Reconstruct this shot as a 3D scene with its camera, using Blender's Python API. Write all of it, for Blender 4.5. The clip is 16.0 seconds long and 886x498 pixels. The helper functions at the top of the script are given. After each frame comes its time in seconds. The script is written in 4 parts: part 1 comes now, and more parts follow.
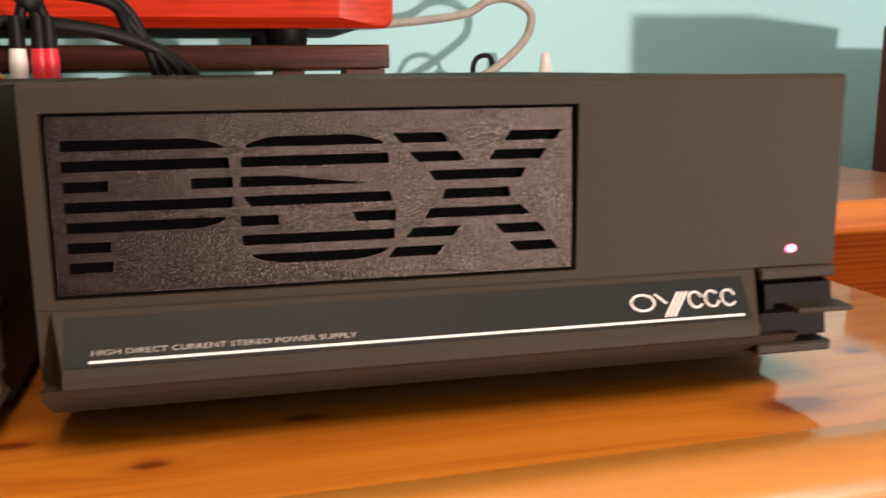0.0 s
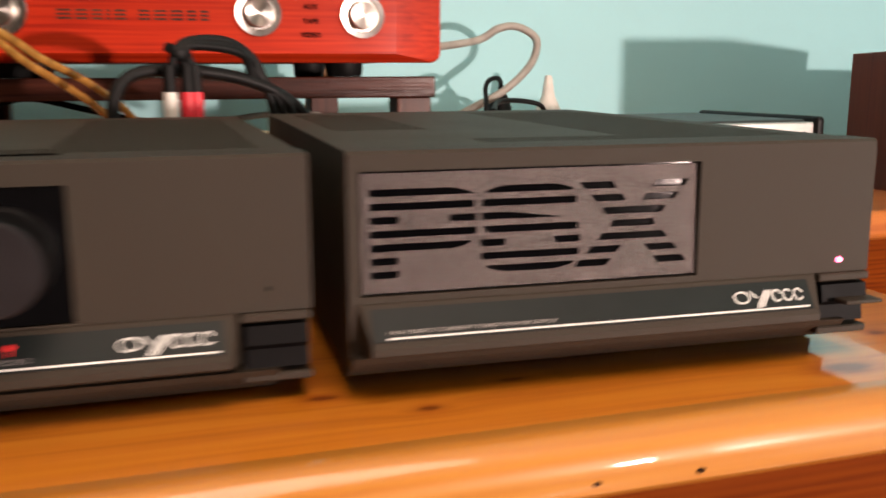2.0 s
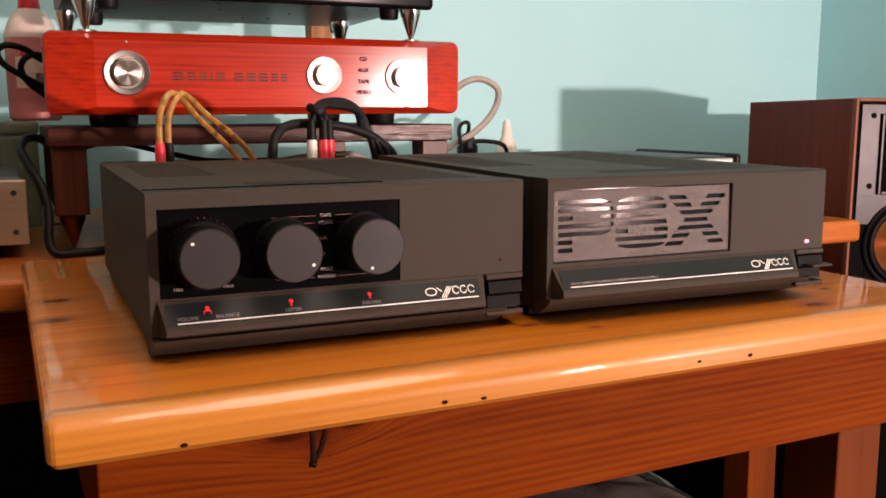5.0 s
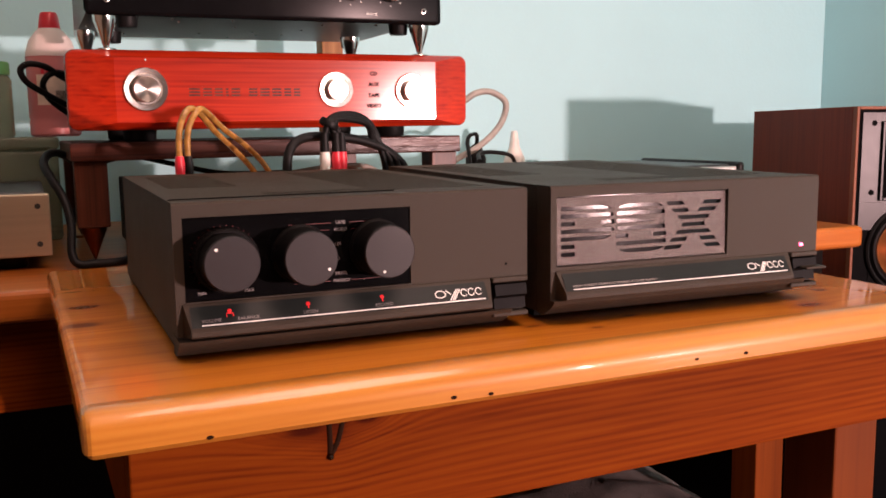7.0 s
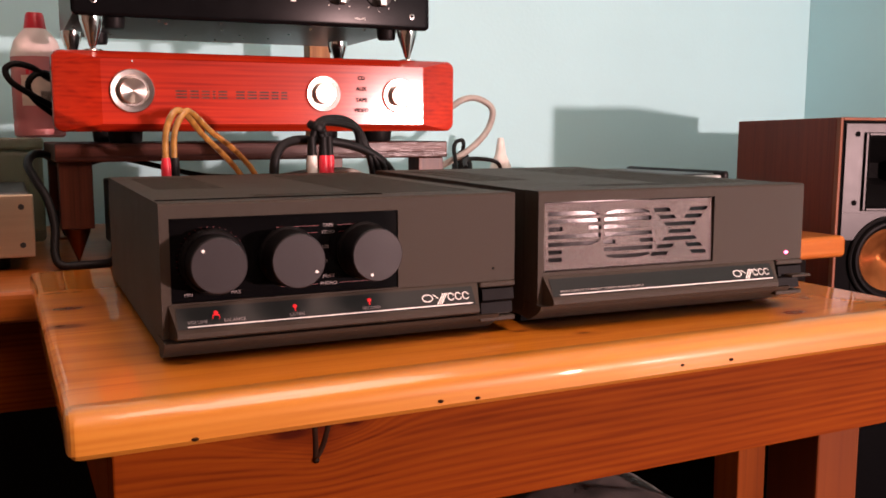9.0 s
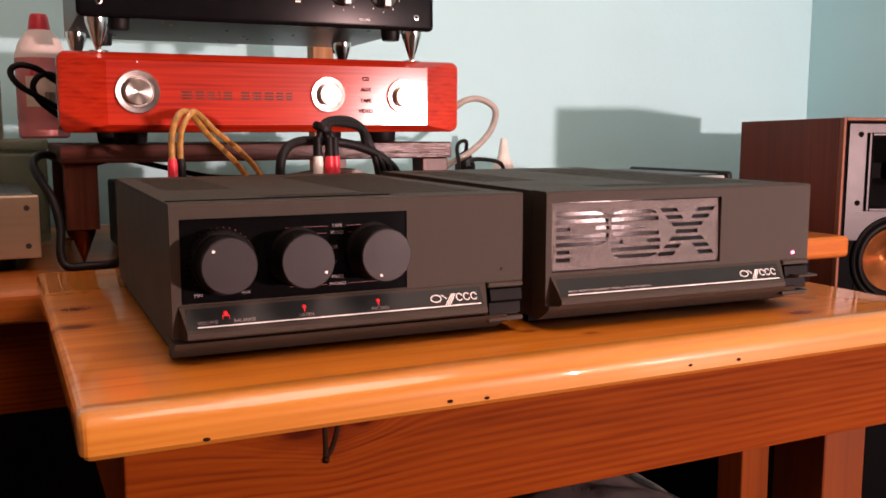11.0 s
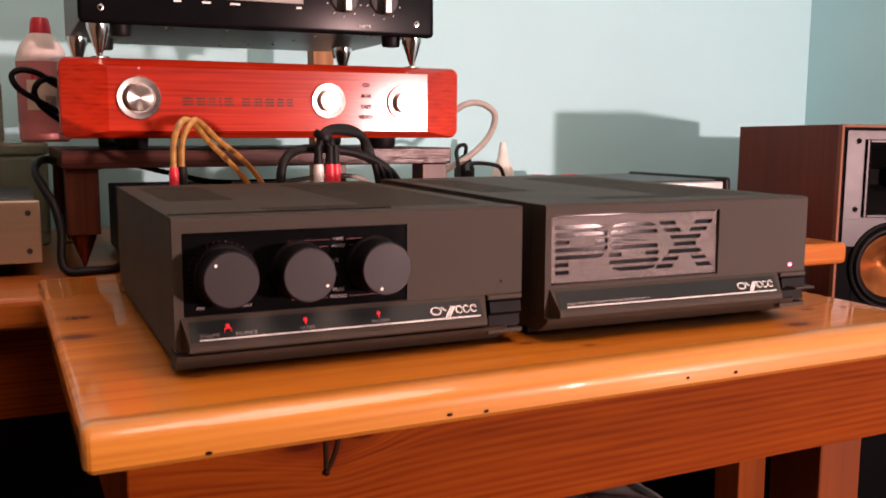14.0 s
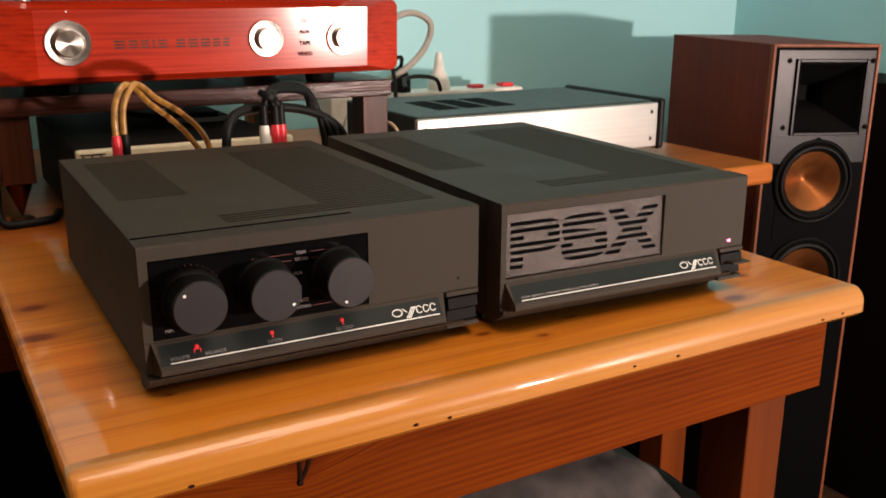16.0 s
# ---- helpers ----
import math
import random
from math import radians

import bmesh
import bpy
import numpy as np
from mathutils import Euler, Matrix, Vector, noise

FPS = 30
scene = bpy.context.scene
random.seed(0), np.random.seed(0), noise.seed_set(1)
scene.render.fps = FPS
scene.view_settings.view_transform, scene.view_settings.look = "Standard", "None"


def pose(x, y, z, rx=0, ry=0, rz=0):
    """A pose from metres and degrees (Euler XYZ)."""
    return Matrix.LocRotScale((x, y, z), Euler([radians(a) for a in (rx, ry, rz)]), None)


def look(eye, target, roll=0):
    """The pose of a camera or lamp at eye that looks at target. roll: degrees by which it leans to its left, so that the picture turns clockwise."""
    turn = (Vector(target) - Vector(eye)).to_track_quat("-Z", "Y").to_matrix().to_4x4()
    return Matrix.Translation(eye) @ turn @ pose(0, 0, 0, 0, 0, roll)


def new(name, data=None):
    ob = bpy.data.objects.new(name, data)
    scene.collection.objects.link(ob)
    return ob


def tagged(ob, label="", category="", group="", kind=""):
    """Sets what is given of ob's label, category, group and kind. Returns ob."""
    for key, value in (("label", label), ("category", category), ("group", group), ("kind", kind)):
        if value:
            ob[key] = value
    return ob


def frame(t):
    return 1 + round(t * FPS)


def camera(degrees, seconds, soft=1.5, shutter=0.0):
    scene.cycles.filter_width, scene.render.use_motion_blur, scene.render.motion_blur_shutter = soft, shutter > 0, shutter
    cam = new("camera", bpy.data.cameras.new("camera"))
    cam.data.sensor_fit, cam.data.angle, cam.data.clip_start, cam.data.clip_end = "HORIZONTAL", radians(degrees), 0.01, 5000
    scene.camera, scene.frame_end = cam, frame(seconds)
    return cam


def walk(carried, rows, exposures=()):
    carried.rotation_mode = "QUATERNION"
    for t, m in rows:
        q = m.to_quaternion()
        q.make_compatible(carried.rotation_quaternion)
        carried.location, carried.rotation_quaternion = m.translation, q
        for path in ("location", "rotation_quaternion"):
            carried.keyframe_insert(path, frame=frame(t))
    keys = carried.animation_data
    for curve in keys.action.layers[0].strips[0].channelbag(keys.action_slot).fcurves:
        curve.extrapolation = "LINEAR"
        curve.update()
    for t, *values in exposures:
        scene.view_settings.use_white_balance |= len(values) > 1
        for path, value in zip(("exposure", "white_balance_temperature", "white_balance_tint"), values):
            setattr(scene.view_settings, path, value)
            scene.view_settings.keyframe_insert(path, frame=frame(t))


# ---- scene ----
cam = camera(51.1, 16.0, soft=1.7, shutter=0.8)
PATH = [
    (0, (0.0486, 0.0252, 0.7926), (0.5152, 1.8036, 0.4532), 0.1),
    (0.5, (0.0533, 0.0196, 0.7954), (0.5797, 1.784, 0.4672), 0.5),
    (1, (0.0505, 0.0159, 0.7982), (0.6106, 1.7681, 0.4625), 0.7),
    (1.5, (0.0206, 0.0019, 0.7991), (0.5657, 1.7597, 0.4672), 0.4),
    (2, (-0.0542, -0.0552, 0.815), (0.4927, 1.7017, 0.484), 0.4),
    (2.5, (-0.1253, -0.1019, 0.8178), (0.489, 1.6325, 0.4812), 0.1),
    (3, (-0.1898, -0.1477, 0.8178), (0.4647, 1.5736, 0.4952), 0.5),
    (3.5, (-0.2338, -0.1898, 0.8281), (0.4516, 1.5269, 0.5429), 0.2),
    (3.7, (-0.2478, -0.201, 0.8244), (0.4628, 1.5063, 0.5448), 0.2),
    (5.8, (-0.288, -0.2309, 0.8262), (0.4899, 1.4521, 0.5869), 0.3),
    (6, (-0.2917, -0.2384, 0.8262), (0.4862, 1.4455, 0.5925), 0.3),
    (6.5, (-0.287, -0.2412, 0.8253), (0.4834, 1.4455, 0.5906), -0.1),
    (7, (-0.2889, -0.2431, 0.8253), (0.4656, 1.4511, 0.5906), -0.2),
    (7.5, (-0.2917, -0.2422, 0.8244), (0.4797, 1.4455, 0.5934), 0.2),
    (8, (-0.2917, -0.2412, 0.8234), (0.4853, 1.4436, 0.5915), 0.3),
    (8.5, (-0.2908, -0.2422, 0.8234), (0.4871, 1.4427, 0.5962), 0.4),
    (9, (-0.2908, -0.2422, 0.8234), (0.4937, 1.4408, 0.6028), 0.5),
    (11.5, (-0.2964, -0.2412, 0.8234), (0.4871, 1.4427, 0.6037), 0.4),
    (12, (-0.2955, -0.2412, 0.8225), (0.4871, 1.4427, 0.6009), 0.3),
    (12.5, (-0.2964, -0.2422, 0.8244), (0.4825, 1.4427, 0.6028), 0.3),
    (13, (-0.2983, -0.2412, 0.8244), (0.4759, 1.4455, 0.6028), 0.4),
    (13.5, (-0.2983, -0.2422, 0.8244), (0.4825, 1.4427, 0.6037), 0.6),
    (14, (-0.2983, -0.244, 0.8328), (0.4881, 1.4371, 0.6102), 0.7),
    (14.5, (-0.302, -0.2431, 0.8589), (0.5367, 1.4081, 0.6028), 1.5),
    (15, (-0.3095, -0.2375, 0.8805), (0.5732, 1.3754, 0.5392), 1.6),
    (15.5, (-0.3132, -0.2338, 0.901), (0.5722, 1.3586, 0.4793), 0.9),
    (16, (-0.316, -0.2319, 0.9207), (0.5806, 1.3342, 0.4298), 0.7),
]
walk(cam, [(t, look(eye, target, roll)) for t, eye, target, roll in PATH],
     exposures=[(0, 0.06, 6700, 17), (3.7, 0.06, 6650, 15), (5.8, 0.12, 6900, 33), (9.2, 0.16, 7100, 42), (14.2, 0.16, 7100, 42), (15.2, -0.02, 6700, 21), (16.0, -0.12, 6550, 11)])

# ---------- world, light, exposure ----------
world = bpy.data.worlds.new("world")
world.use_nodes = True
world.node_tree.nodes["Background"].inputs[0].default_value = (0.6, 0.75, 0.8, 1)
world.node_tree.nodes["Background"].inputs[1].default_value = 0.0
scene.world = world


def lamp(name, kind, m, power, color, **kw):
    data = bpy.data.lights.new(name, kind)
    data.energy, data.color = power, color
    if kind == "AREA":
        data.shape, data.size, data.size_y = "ELLIPSE", kw["w"], kw["h"]
    else:
        data.shadow_soft_size = kw["r"]
    ob = new(name, data)
    ob.matrix_world = m
    return ob


# a bright lamp behind the camera to the right, at table height
lamp("key_lamp", "AREA", look((1.175, -1.62, 0.75), (0.25, 0.75, 0.78)), 70, (1.0, 0.77, 0.68), w=0.09, h=0.06)
# the ceiling light of the room
lamp("ceiling_lamp", "POINT", pose(0.10, -0.32, 2.03), 40, (1.0, 0.76, 0.60), r=0.40)


# ---------- materials ----------
def nodes_of(name):
    m = bpy.data.materials.new(name)
    m.use_nodes = True
    nt = m.node_tree
    return m, nt, nt.nodes, nt.links, nt.nodes["Principled BSDF"]


def rgba(c):
    return (c[0], c[1], c[2], 1.0)


def plain(name, color, rough=0.5, metal=0.0, vary=0.12, scale=60.0, bump=0.1, bump_scale=900.0, coat=0.0, coat_rough=0.1,
          stretch=(1, 1, 1), emit=None, strength=0.0, rough_vary=0.08, spec=0.5):
    """A painted, moulded or metal surface with fine relief and a slight unevenness at two scales."""
    m, nt, N, L, b = nodes_of(name)
    tc = N.new("ShaderNodeTexCoord")
    mp = N.new("ShaderNodeMapping")
    mp.inputs["Scale"].default_value = stretch
    L.new(tc.outputs["Object"], mp.inputs[0])
    n1 = N.new("ShaderNodeTexNoise")
    n1.inputs["Scale"].default_value, n1.inputs["Detail"].default_value = scale, 4
    n2 = N.new("ShaderNodeTexNoise")
    n2.inputs["Scale"].default_value, n2.inputs["Detail"].default_value = bump_scale, 2
    L.new(mp.outputs[0], n1.inputs["Vector"])
    L.new(mp.outputs[0], n2.inputs["Vector"])
    r = N.new("ShaderNodeValToRGB")
    r.color_ramp.elements[0].position, r.color_ramp.elements[1].position = 0.3, 0.7
    r.color_ramp.elements[0].color = rgba([c * (1 - vary) for c in color])
    r.color_ramp.elements[1].color = rgba([min(1, c * (1 + vary)) for c in color])
    L.new(n1.outputs["Fac"], r.inputs[0])
    L.new(r.outputs[0], b.inputs["Base Color"])
    mr = N.new("ShaderNodeMapRange")
    mr.inputs["To Min"].default_value, mr.inputs["To Max"].default_value = max(0.02, rough - rough_vary), min(1, rough + rough_vary)
    L.new(n1.outputs["Fac"], mr.inputs["Value"])
    L.new(mr.outputs[0], b.inputs["Roughness"])
    b.inputs["Metallic"].default_value = metal
    b.inputs["Specular IOR Level"].default_value = spec
    b.inputs["Coat Weight"].default_value, b.inputs["Coat Roughness"].default_value = coat, coat_rough
    if bump:
        bp = N.new("ShaderNodeBump")
        bp.inputs["Strength"].default_value, bp.inputs["Distance"].default_value = bump, 0.001
        L.new(n2.outputs["Fac"], bp.inputs["Height"])
        L.new(bp.outputs[0], b.inputs["Normal"])
    if emit:
        b.inputs["Emission Color"].default_value, b.inputs["Emission Strength"].default_value = rgba(emit), strength
    return m


def wood(name, dark, mid, light, axis="x", fine=55.0, rough=0.35, coat=0.6, coat_rough=0.12, bump=0.15, rings=16.0, knots=(), contrast=1.0, wobble=0.9, ripple=0.12, spec=0.25, flaky=False, bands=0.0, across="Z", strong=0.1, swirl=0.02, worn=0.0):
    """Timber with growth rings, fibres and, where given, knots (centre, radii) in object space, round which the grain flows."""
    m, nt, N, L, b = nodes_of(name)
    tc = N.new("ShaderNodeTexCoord")

    def math2(op, x, y, z=None):
        nd = N.new("ShaderNodeMath")
        nd.operation = op
        for i, val in enumerate((x, y) if z is None else (x, y, z)):
            if isinstance(val, (int, float)):
                nd.inputs[i].default_value = val
            else:
                L.new(val, nd.inputs[i])
        return nd.outputs[0]

    def noise_of(vec, scale, detail=2.0, distortion=0.0):
        nd = N.new("ShaderNodeTexNoise")
        nd.inputs["Scale"].default_value, nd.inputs["Detail"].default_value, nd.inputs["Distortion"].default_value = scale, detail, distortion
        L.new(vec, nd.inputs["Vector"])
        return nd.outputs["Fac"]

    def mixed(fac, x, y, blend="MIX"):
        nd = N.new("ShaderNodeMix")
        nd.data_type, nd.blend_type = "RGBA", blend
        for key, val in (("Factor", fac), ("A", x), ("B", y)):
            if isinstance(val, (int, float, tuple)):
                nd.inputs[key].default_value = val
            else:
                L.new(val, nd.inputs[key])
        return nd.outputs["Result"]

    def spans(val, f0, f1, t0, t1):
        nd = N.new("ShaderNodeMapRange")
        nd.interpolation_type = "SMOOTHSTEP"
        for key, q in (("From Min", f0), ("From Max", f1), ("To Min", t0), ("To Max", t1)):
            nd.inputs[key].default_value = q
        L.new(val, nd.inputs["Value"])
        return nd.outputs[0]

    mp = N.new("ShaderNodeMapping")
    mp.inputs["Scale"].default_value = {"x": (0.035, 1, 1), "y": (1, 0.035, 1), "z": (1, 1, 0.035)}[axis]
    L.new(tc.outputs["Object"], mp.inputs[0])
    fib = noise_of(mp.outputs[0], fine * 6, 4)
    big = noise_of(mp.outputs[0], 9, 2)
    # how near each knot is, in its own radii
    near = []
    flow = None
    for c, rad in knots:
        sub = N.new("ShaderNodeVectorMath")
        sub.operation = "SUBTRACT"
        sub.inputs[1].default_value = c
        L.new(tc.outputs["Object"], sub.inputs[0])
        div = N.new("ShaderNodeVectorMath")
        div.operation = "DIVIDE"
        div.inputs[1].default_value = rad
        L.new(sub.outputs[0], div.inputs[0])
        ln = N.new("ShaderNodeVectorMath")
        ln.operation = "LENGTH"
        L.new(div.outputs[0], ln.inputs[0])
        near.append(math2("MULTIPLY_ADD", fib, 0.7, ln.outputs["Value"]))
        hill = math2("MULTIPLY", math2("DIVIDE", 1.0, math2("MULTIPLY_ADD", ln.outputs["Value"], math2("MULTIPLY", ln.outputs["Value"], 0.35), 1.0)), swirl)
        flow = hill if flow is None else math2("ADD", flow, hill)
    vec = mp.outputs[0]
    if flow is not None:
        cx = N.new("ShaderNodeCombineXYZ")
        L.new(flow, cx.inputs[across])
        va = N.new("ShaderNodeVectorMath")
        L.new(vec, va.inputs[0])
        L.new(cx.outputs[0], va.inputs[1])
        vec = va.outputs[0]
    grain = noise_of(vec, rings * 4, 1.5, wobble)
    if bands:
        bw = N.new("ShaderNodeTexWave")
        bw.wave_type, bw.bands_direction, bw.wave_profile = "BANDS", across, "SIN"
        bw.inputs["Scale"].default_value, bw.inputs["Distortion"].default_value = bands, 5.0
        bw.inputs["Detail"].default_value, bw.inputs["Detail Scale"].default_value, bw.inputs["Detail Roughness"].default_value = 2.0, 0.45, 0.55
        L.new(vec, bw.inputs["Vector"])
        both = N.new("ShaderNodeMix")
        both.inputs["Factor"].default_value = strong
        L.new(grain, both.inputs["A"])
        L.new(bw.outputs["Fac"], both.inputs["B"])
        grain = both.outputs["Result"]
    level = math2("MULTIPLY_ADD", fib, 0.35, math2("MULTIPLY", grain, 0.65))
    ramp = N.new("ShaderNodeValToRGB")
    e = ramp.color_ramp.elements
    e[0].position, e[1].position = 0.5 - 0.22 / contrast, 0.5 + 0.2 / contrast
    e[0].color, e[1].color = rgba(dark), rgba(light)
    e.new(0.5).color = rgba(mid)
    L.new(level, ramp.inputs[0])
    tr = N.new("ShaderNodeValToRGB")
    tr.color_ramp.elements[0].position, tr.color_ramp.elements[1].position = 0.3, 0.7
    tr.color_ramp.elements[0].color, tr.color_ramp.elements[1].color = (0.78, 0.74, 0.68, 1), (1.12, 1.1, 1.06, 1)
    L.new(big, tr.inputs[0])
    col = mixed(1.0, ramp.outputs[0], tr.outputs[0], "MULTIPLY")
    for d in near:
        col = mixed(spans(d, 1.0, 2.6, 0.55, 0.0), col, rgba((dark[0] * 0.8, dark[1] * 0.62, dark[2] * 0.5)))
        col = mixed(spans(d, 0.75, 1.45, 0.9, 0.0), col, rgba((dark[0] * 0.4, dark[1] * 0.26, dark[2] * 0.25)))
    L.new(col, b.inputs["Base Color"])
    b.inputs["Roughness"].default_value = rough
    b.inputs["Specular IOR Level"].default_value = spec
    b.inputs["Coat Weight"].default_value = coat
    if worn:
        # rubbed and greasy patches in the varnish
        L.new(spans(noise_of(tc.outputs["Object"], 38, 5), 0.35, 0.75, coat_rough, coat_rough + worn), b.inputs["Coat Roughness"])
    else:
        b.inputs["Coat Roughness"].default_value = coat_rough
    bp = N.new("ShaderNodeBump")
    bp.inputs["Strength"].default_value, bp.inputs["Distance"].default_value = bump, 0.001
    L.new(level, bp.inputs["Height"])
    L.new(bp.outputs[0], b.inputs["Normal"])
    cb = N.new("ShaderNodeBump")
    cb.inputs["Strength"].default_value, cb.inputs["Distance"].default_value = ripple, 0.002
    L.new(level if flaky else big, cb.inputs["Height"])
    L.new(cb.outputs[0], b.inputs["Coat Normal"])
    return m


def glassy(name, color, rough=0.05, alpha=0.35):
    m, nt, N, L, b = nodes_of(name)
    b.inputs["Base Color"].default_value = rgba(color)
    b.inputs["Roughness"].default_value = rough
    b.inputs["Transmission Weight"].default_value = 1.0 - alpha
    b.inputs["IOR"].default_value = 1.2
    return m


def wall_paint(name, color):
    m = plain(name, color, rough=0.55, vary=0.035, scale=3.0, bump=0.25, bump_scale=160.0, spec=0.3)
    return m


PINE_D, PINE_M, PINE_L = (0.50, 0.120, 0.008), (0.78, 0.245, 0.018), (0.86, 0.315, 0.030)
M_top = wood("varnished_pine_top", PINE_D, PINE_M, PINE_L, "x", rough=0.42, coat=1.0, coat_rough=0.03, rings=26, bands=13.0, across="Y", strong=0.15, bump=0.06, worn=0.09,
             knots=[((-0.252, 0.468, 0.7), (0.012, 0.008, 0.03)), ((-0.258, 0.404, 0.7), (0.015, 0.009, 0.03)), ((0.208, 0.233, 0.7), (0.012, 0.007, 0.03)), ((0.256, 0.270, 0.7), (0.005, 0.0035, 0.03)),
                    ((0.037, 0.242, 0.7), (0.006, 0.003, 0.03)), ((0.003, 0.264, 0.7), (0.007, 0.003, 0.03)), ((0.076, 0.262, 0.7), (0.006, 0.002, 0.03)), ((-0.205, 0.272, 0.7), (0.003, 0.0016, 0.03))], contrast=0.8, swirl=0.016)
M_lip = wood("varnished_pine_edge", (0.40, 0.125, 0.012), (0.52, 0.203, 0.026), (0.58, 0.25, 0.038), "x", rough=0.42, coat=1.0, coat_rough=0.03, rings=40, contrast=0.6, ripple=0.25, flaky=True, bands=70.0, strong=0.2, bump=0.08, worn=0.05)
# rails and legs: same varnished pine, darkened to hold the shade below the top
M_rail = wood("shaded_pine_rail", (0.085, 0.012, 0.001), (0.165, 0.030, 0.0022), (0.200, 0.043, 0.003), "x", rough=0.6, coat=0.0, spec=0.03, rings=80,
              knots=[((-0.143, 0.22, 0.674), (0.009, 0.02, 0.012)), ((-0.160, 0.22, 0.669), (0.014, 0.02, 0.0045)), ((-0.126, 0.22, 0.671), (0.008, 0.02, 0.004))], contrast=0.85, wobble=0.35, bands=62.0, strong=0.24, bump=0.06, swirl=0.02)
M_leg = wood("shaded_pine_leg", (0.10, 0.018, 0.002), (0.15, 0.031, 0.003), (0.175, 0.040, 0.004), "z", rough=0.55, coat=0.02, spec=0.1, coat_rough=0.15, rings=14, bands=60.0, across="X", strong=0.04, bump=0.04, contrast=0.7)
M_bench = wood("varnished_pine_bench", (0.34, 0.085, 0.012), (0.46, 0.13, 0.02), (0.54, 0.18, 0.032), "x", rough=0.35, coat=0.4, coat_rough=0.12, rings=12)
M_red = wood("red_lacquered_wood", (0.24, 0.010, 0.003), (0.42, 0.023, 0.005), (0.52, 0.037, 0.007), "x", rough=0.5, coat=1.0, coat_rough=0.13, spec=0.1, rings=44, contrast=0.9, bump=0.04, ripple=0.0, bands=60.0, strong=0.15)
M_rack = wood("dark_stained_wood", (0.022, 0.0055, 0.003), (0.055, 0.013, 0.007), (0.095, 0.026, 0.014), "x", rough=0.5, coat=0.28, spec=0.12, coat_rough=0.22, ripple=1.0, flaky=True, rings=20, contrast=1.2, bump=1.0)
M_rackleg = wood("dark_stained_leg", (0.025, 0.007, 0.004), (0.065, 0.017, 0.008), (0.11, 0.032, 0.016), "z", rough=0.5, coat=0.15, spec=0.15, coat_rough=0.3, rings=20, contrast=1.2, bump=0.8)
M_veneer = wood("cherry_veneer", (0.10, 0.012, 0.004), (0.15, 0.020, 0.006), (0.19, 0.029, 0.009), "z", rough=0.5, coat=0.0, spec=0.14, rings=26, contrast=1.0, bump=0.05)
M_veneer_edge = wood("cherry_veneer_edge", (0.16, 0.042, 0.015), (0.21, 0.060, 0.022), (0.26, 0.08, 0.03), "z", rough=0.5, coat=0.0, rings=20, bump=0.05)
M_post = wood("bare_pine", (0.25, 0.1, 0.03), (0.4, 0.18, 0.06), (0.5, 0.24, 0.09), "z", rough=0.5, coat=0.1)
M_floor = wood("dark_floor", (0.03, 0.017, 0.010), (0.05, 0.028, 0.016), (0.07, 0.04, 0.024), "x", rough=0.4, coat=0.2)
M_wall = wall_paint("teal_wall_paint", (0.380, 0.712, 0.762))
M_ceiling = wall_paint("ceiling_paint", (0.78, 0.77, 0.73))
# unseen west and south walls, darkened to cut the light they bounce
M_dimwall = wall_paint("dim_unseen_wall", (0.20, 0.15, 0.11))
M_case = plain("charcoal_textured_plastic", (0.0300, 0.0220, 0.0141), rough=0.62, spec=0.3, vary=0.06, scale=25, bump=0.35, bump_scale=2600)
M_case2 = plain("charcoal_painted_steel", (0.0350, 0.0292, 0.0192), rough=0.62, spec=0.26, vary=0.06, scale=18, bump=0.3, bump_scale=2600)
M_seam = plain("black_gap", (0.002, 0.002, 0.002), rough=0.8, spec=0.05)
M_gloss = plain("gloss_black_acrylic", (0.003, 0.003, 0.0034), rough=0.1, spec=0.3, vary=0.1, bump=0.0, rough_vary=0.03)
M_mirrorblack = plain("mirror_black_panel", (0.005, 0.005, 0.0055), rough=0.22, vary=0.1, bump=0.0, rough_vary=0.02, spec=0.05)
M_slotback = plain("gloss_black_backing", (0.0025, 0.0025, 0.003), rough=0.11, bump=0.03, bump_scale=500, rough_vary=0.02, spec=0.019)
# knob face greyer, knob sides near black: light and shade put into the colours
M_knob = plain("lit_knob_face", (0.0112, 0.0088, 0.0098), rough=0.5, spec=0.3, vary=0.1, scale=80, bump=0.12, bump_scale=2200)
M_knobside = plain("shaded_knob_black", (0.0028, 0.0026, 0.0027), rough=0.6, spec=0.10)
M_label = plain("green_black_fascia", (0.008, 0.011, 0.0105), rough=0.45, spec=0.25, vary=0.1, bump=0.1, bump_scale=2200)
M_white = plain("white_print", (0.80, 0.80, 0.76), rough=0.5, bump=0)
M_grey = plain("grey_print", (0.22, 0.20, 0.20), rough=0.5, bump=0)
M_caption = plain("pale_grey_print", (0.36, 0.33, 0.31), rough=0.5, bump=0)
M_redprint = plain("red_print", (0.13, 0.016, 0.018), rough=0.5, bump=0)
M_redmark = plain("red_marker", (0.75, 0.03, 0.03), rough=0.4, bump=0, emit=(1.0, 0.03, 0.03), strength=0.2)
M_led = plain("lit_led", (0.9, 0.3, 0.35), rough=0.3, bump=0, emit=(1.0, 0.12, 0.26), strength=7.0)
M_black = plain("black_rubber", (0.006, 0.006, 0.006), rough=0.5, spec=0.18, vary=0.2, bump=0.15, bump_scale=700)
M_blackmetal = plain("black_painted_metal", (0.022, 0.024, 0.023), rough=0.45, vary=0.1, bump=0.2, bump_scale=1800)
M_greymetal = plain("grey_sheet_metal", (0.17, 0.17, 0.16), rough=0.4, metal=0.6, vary=0.1, bump=0.1)
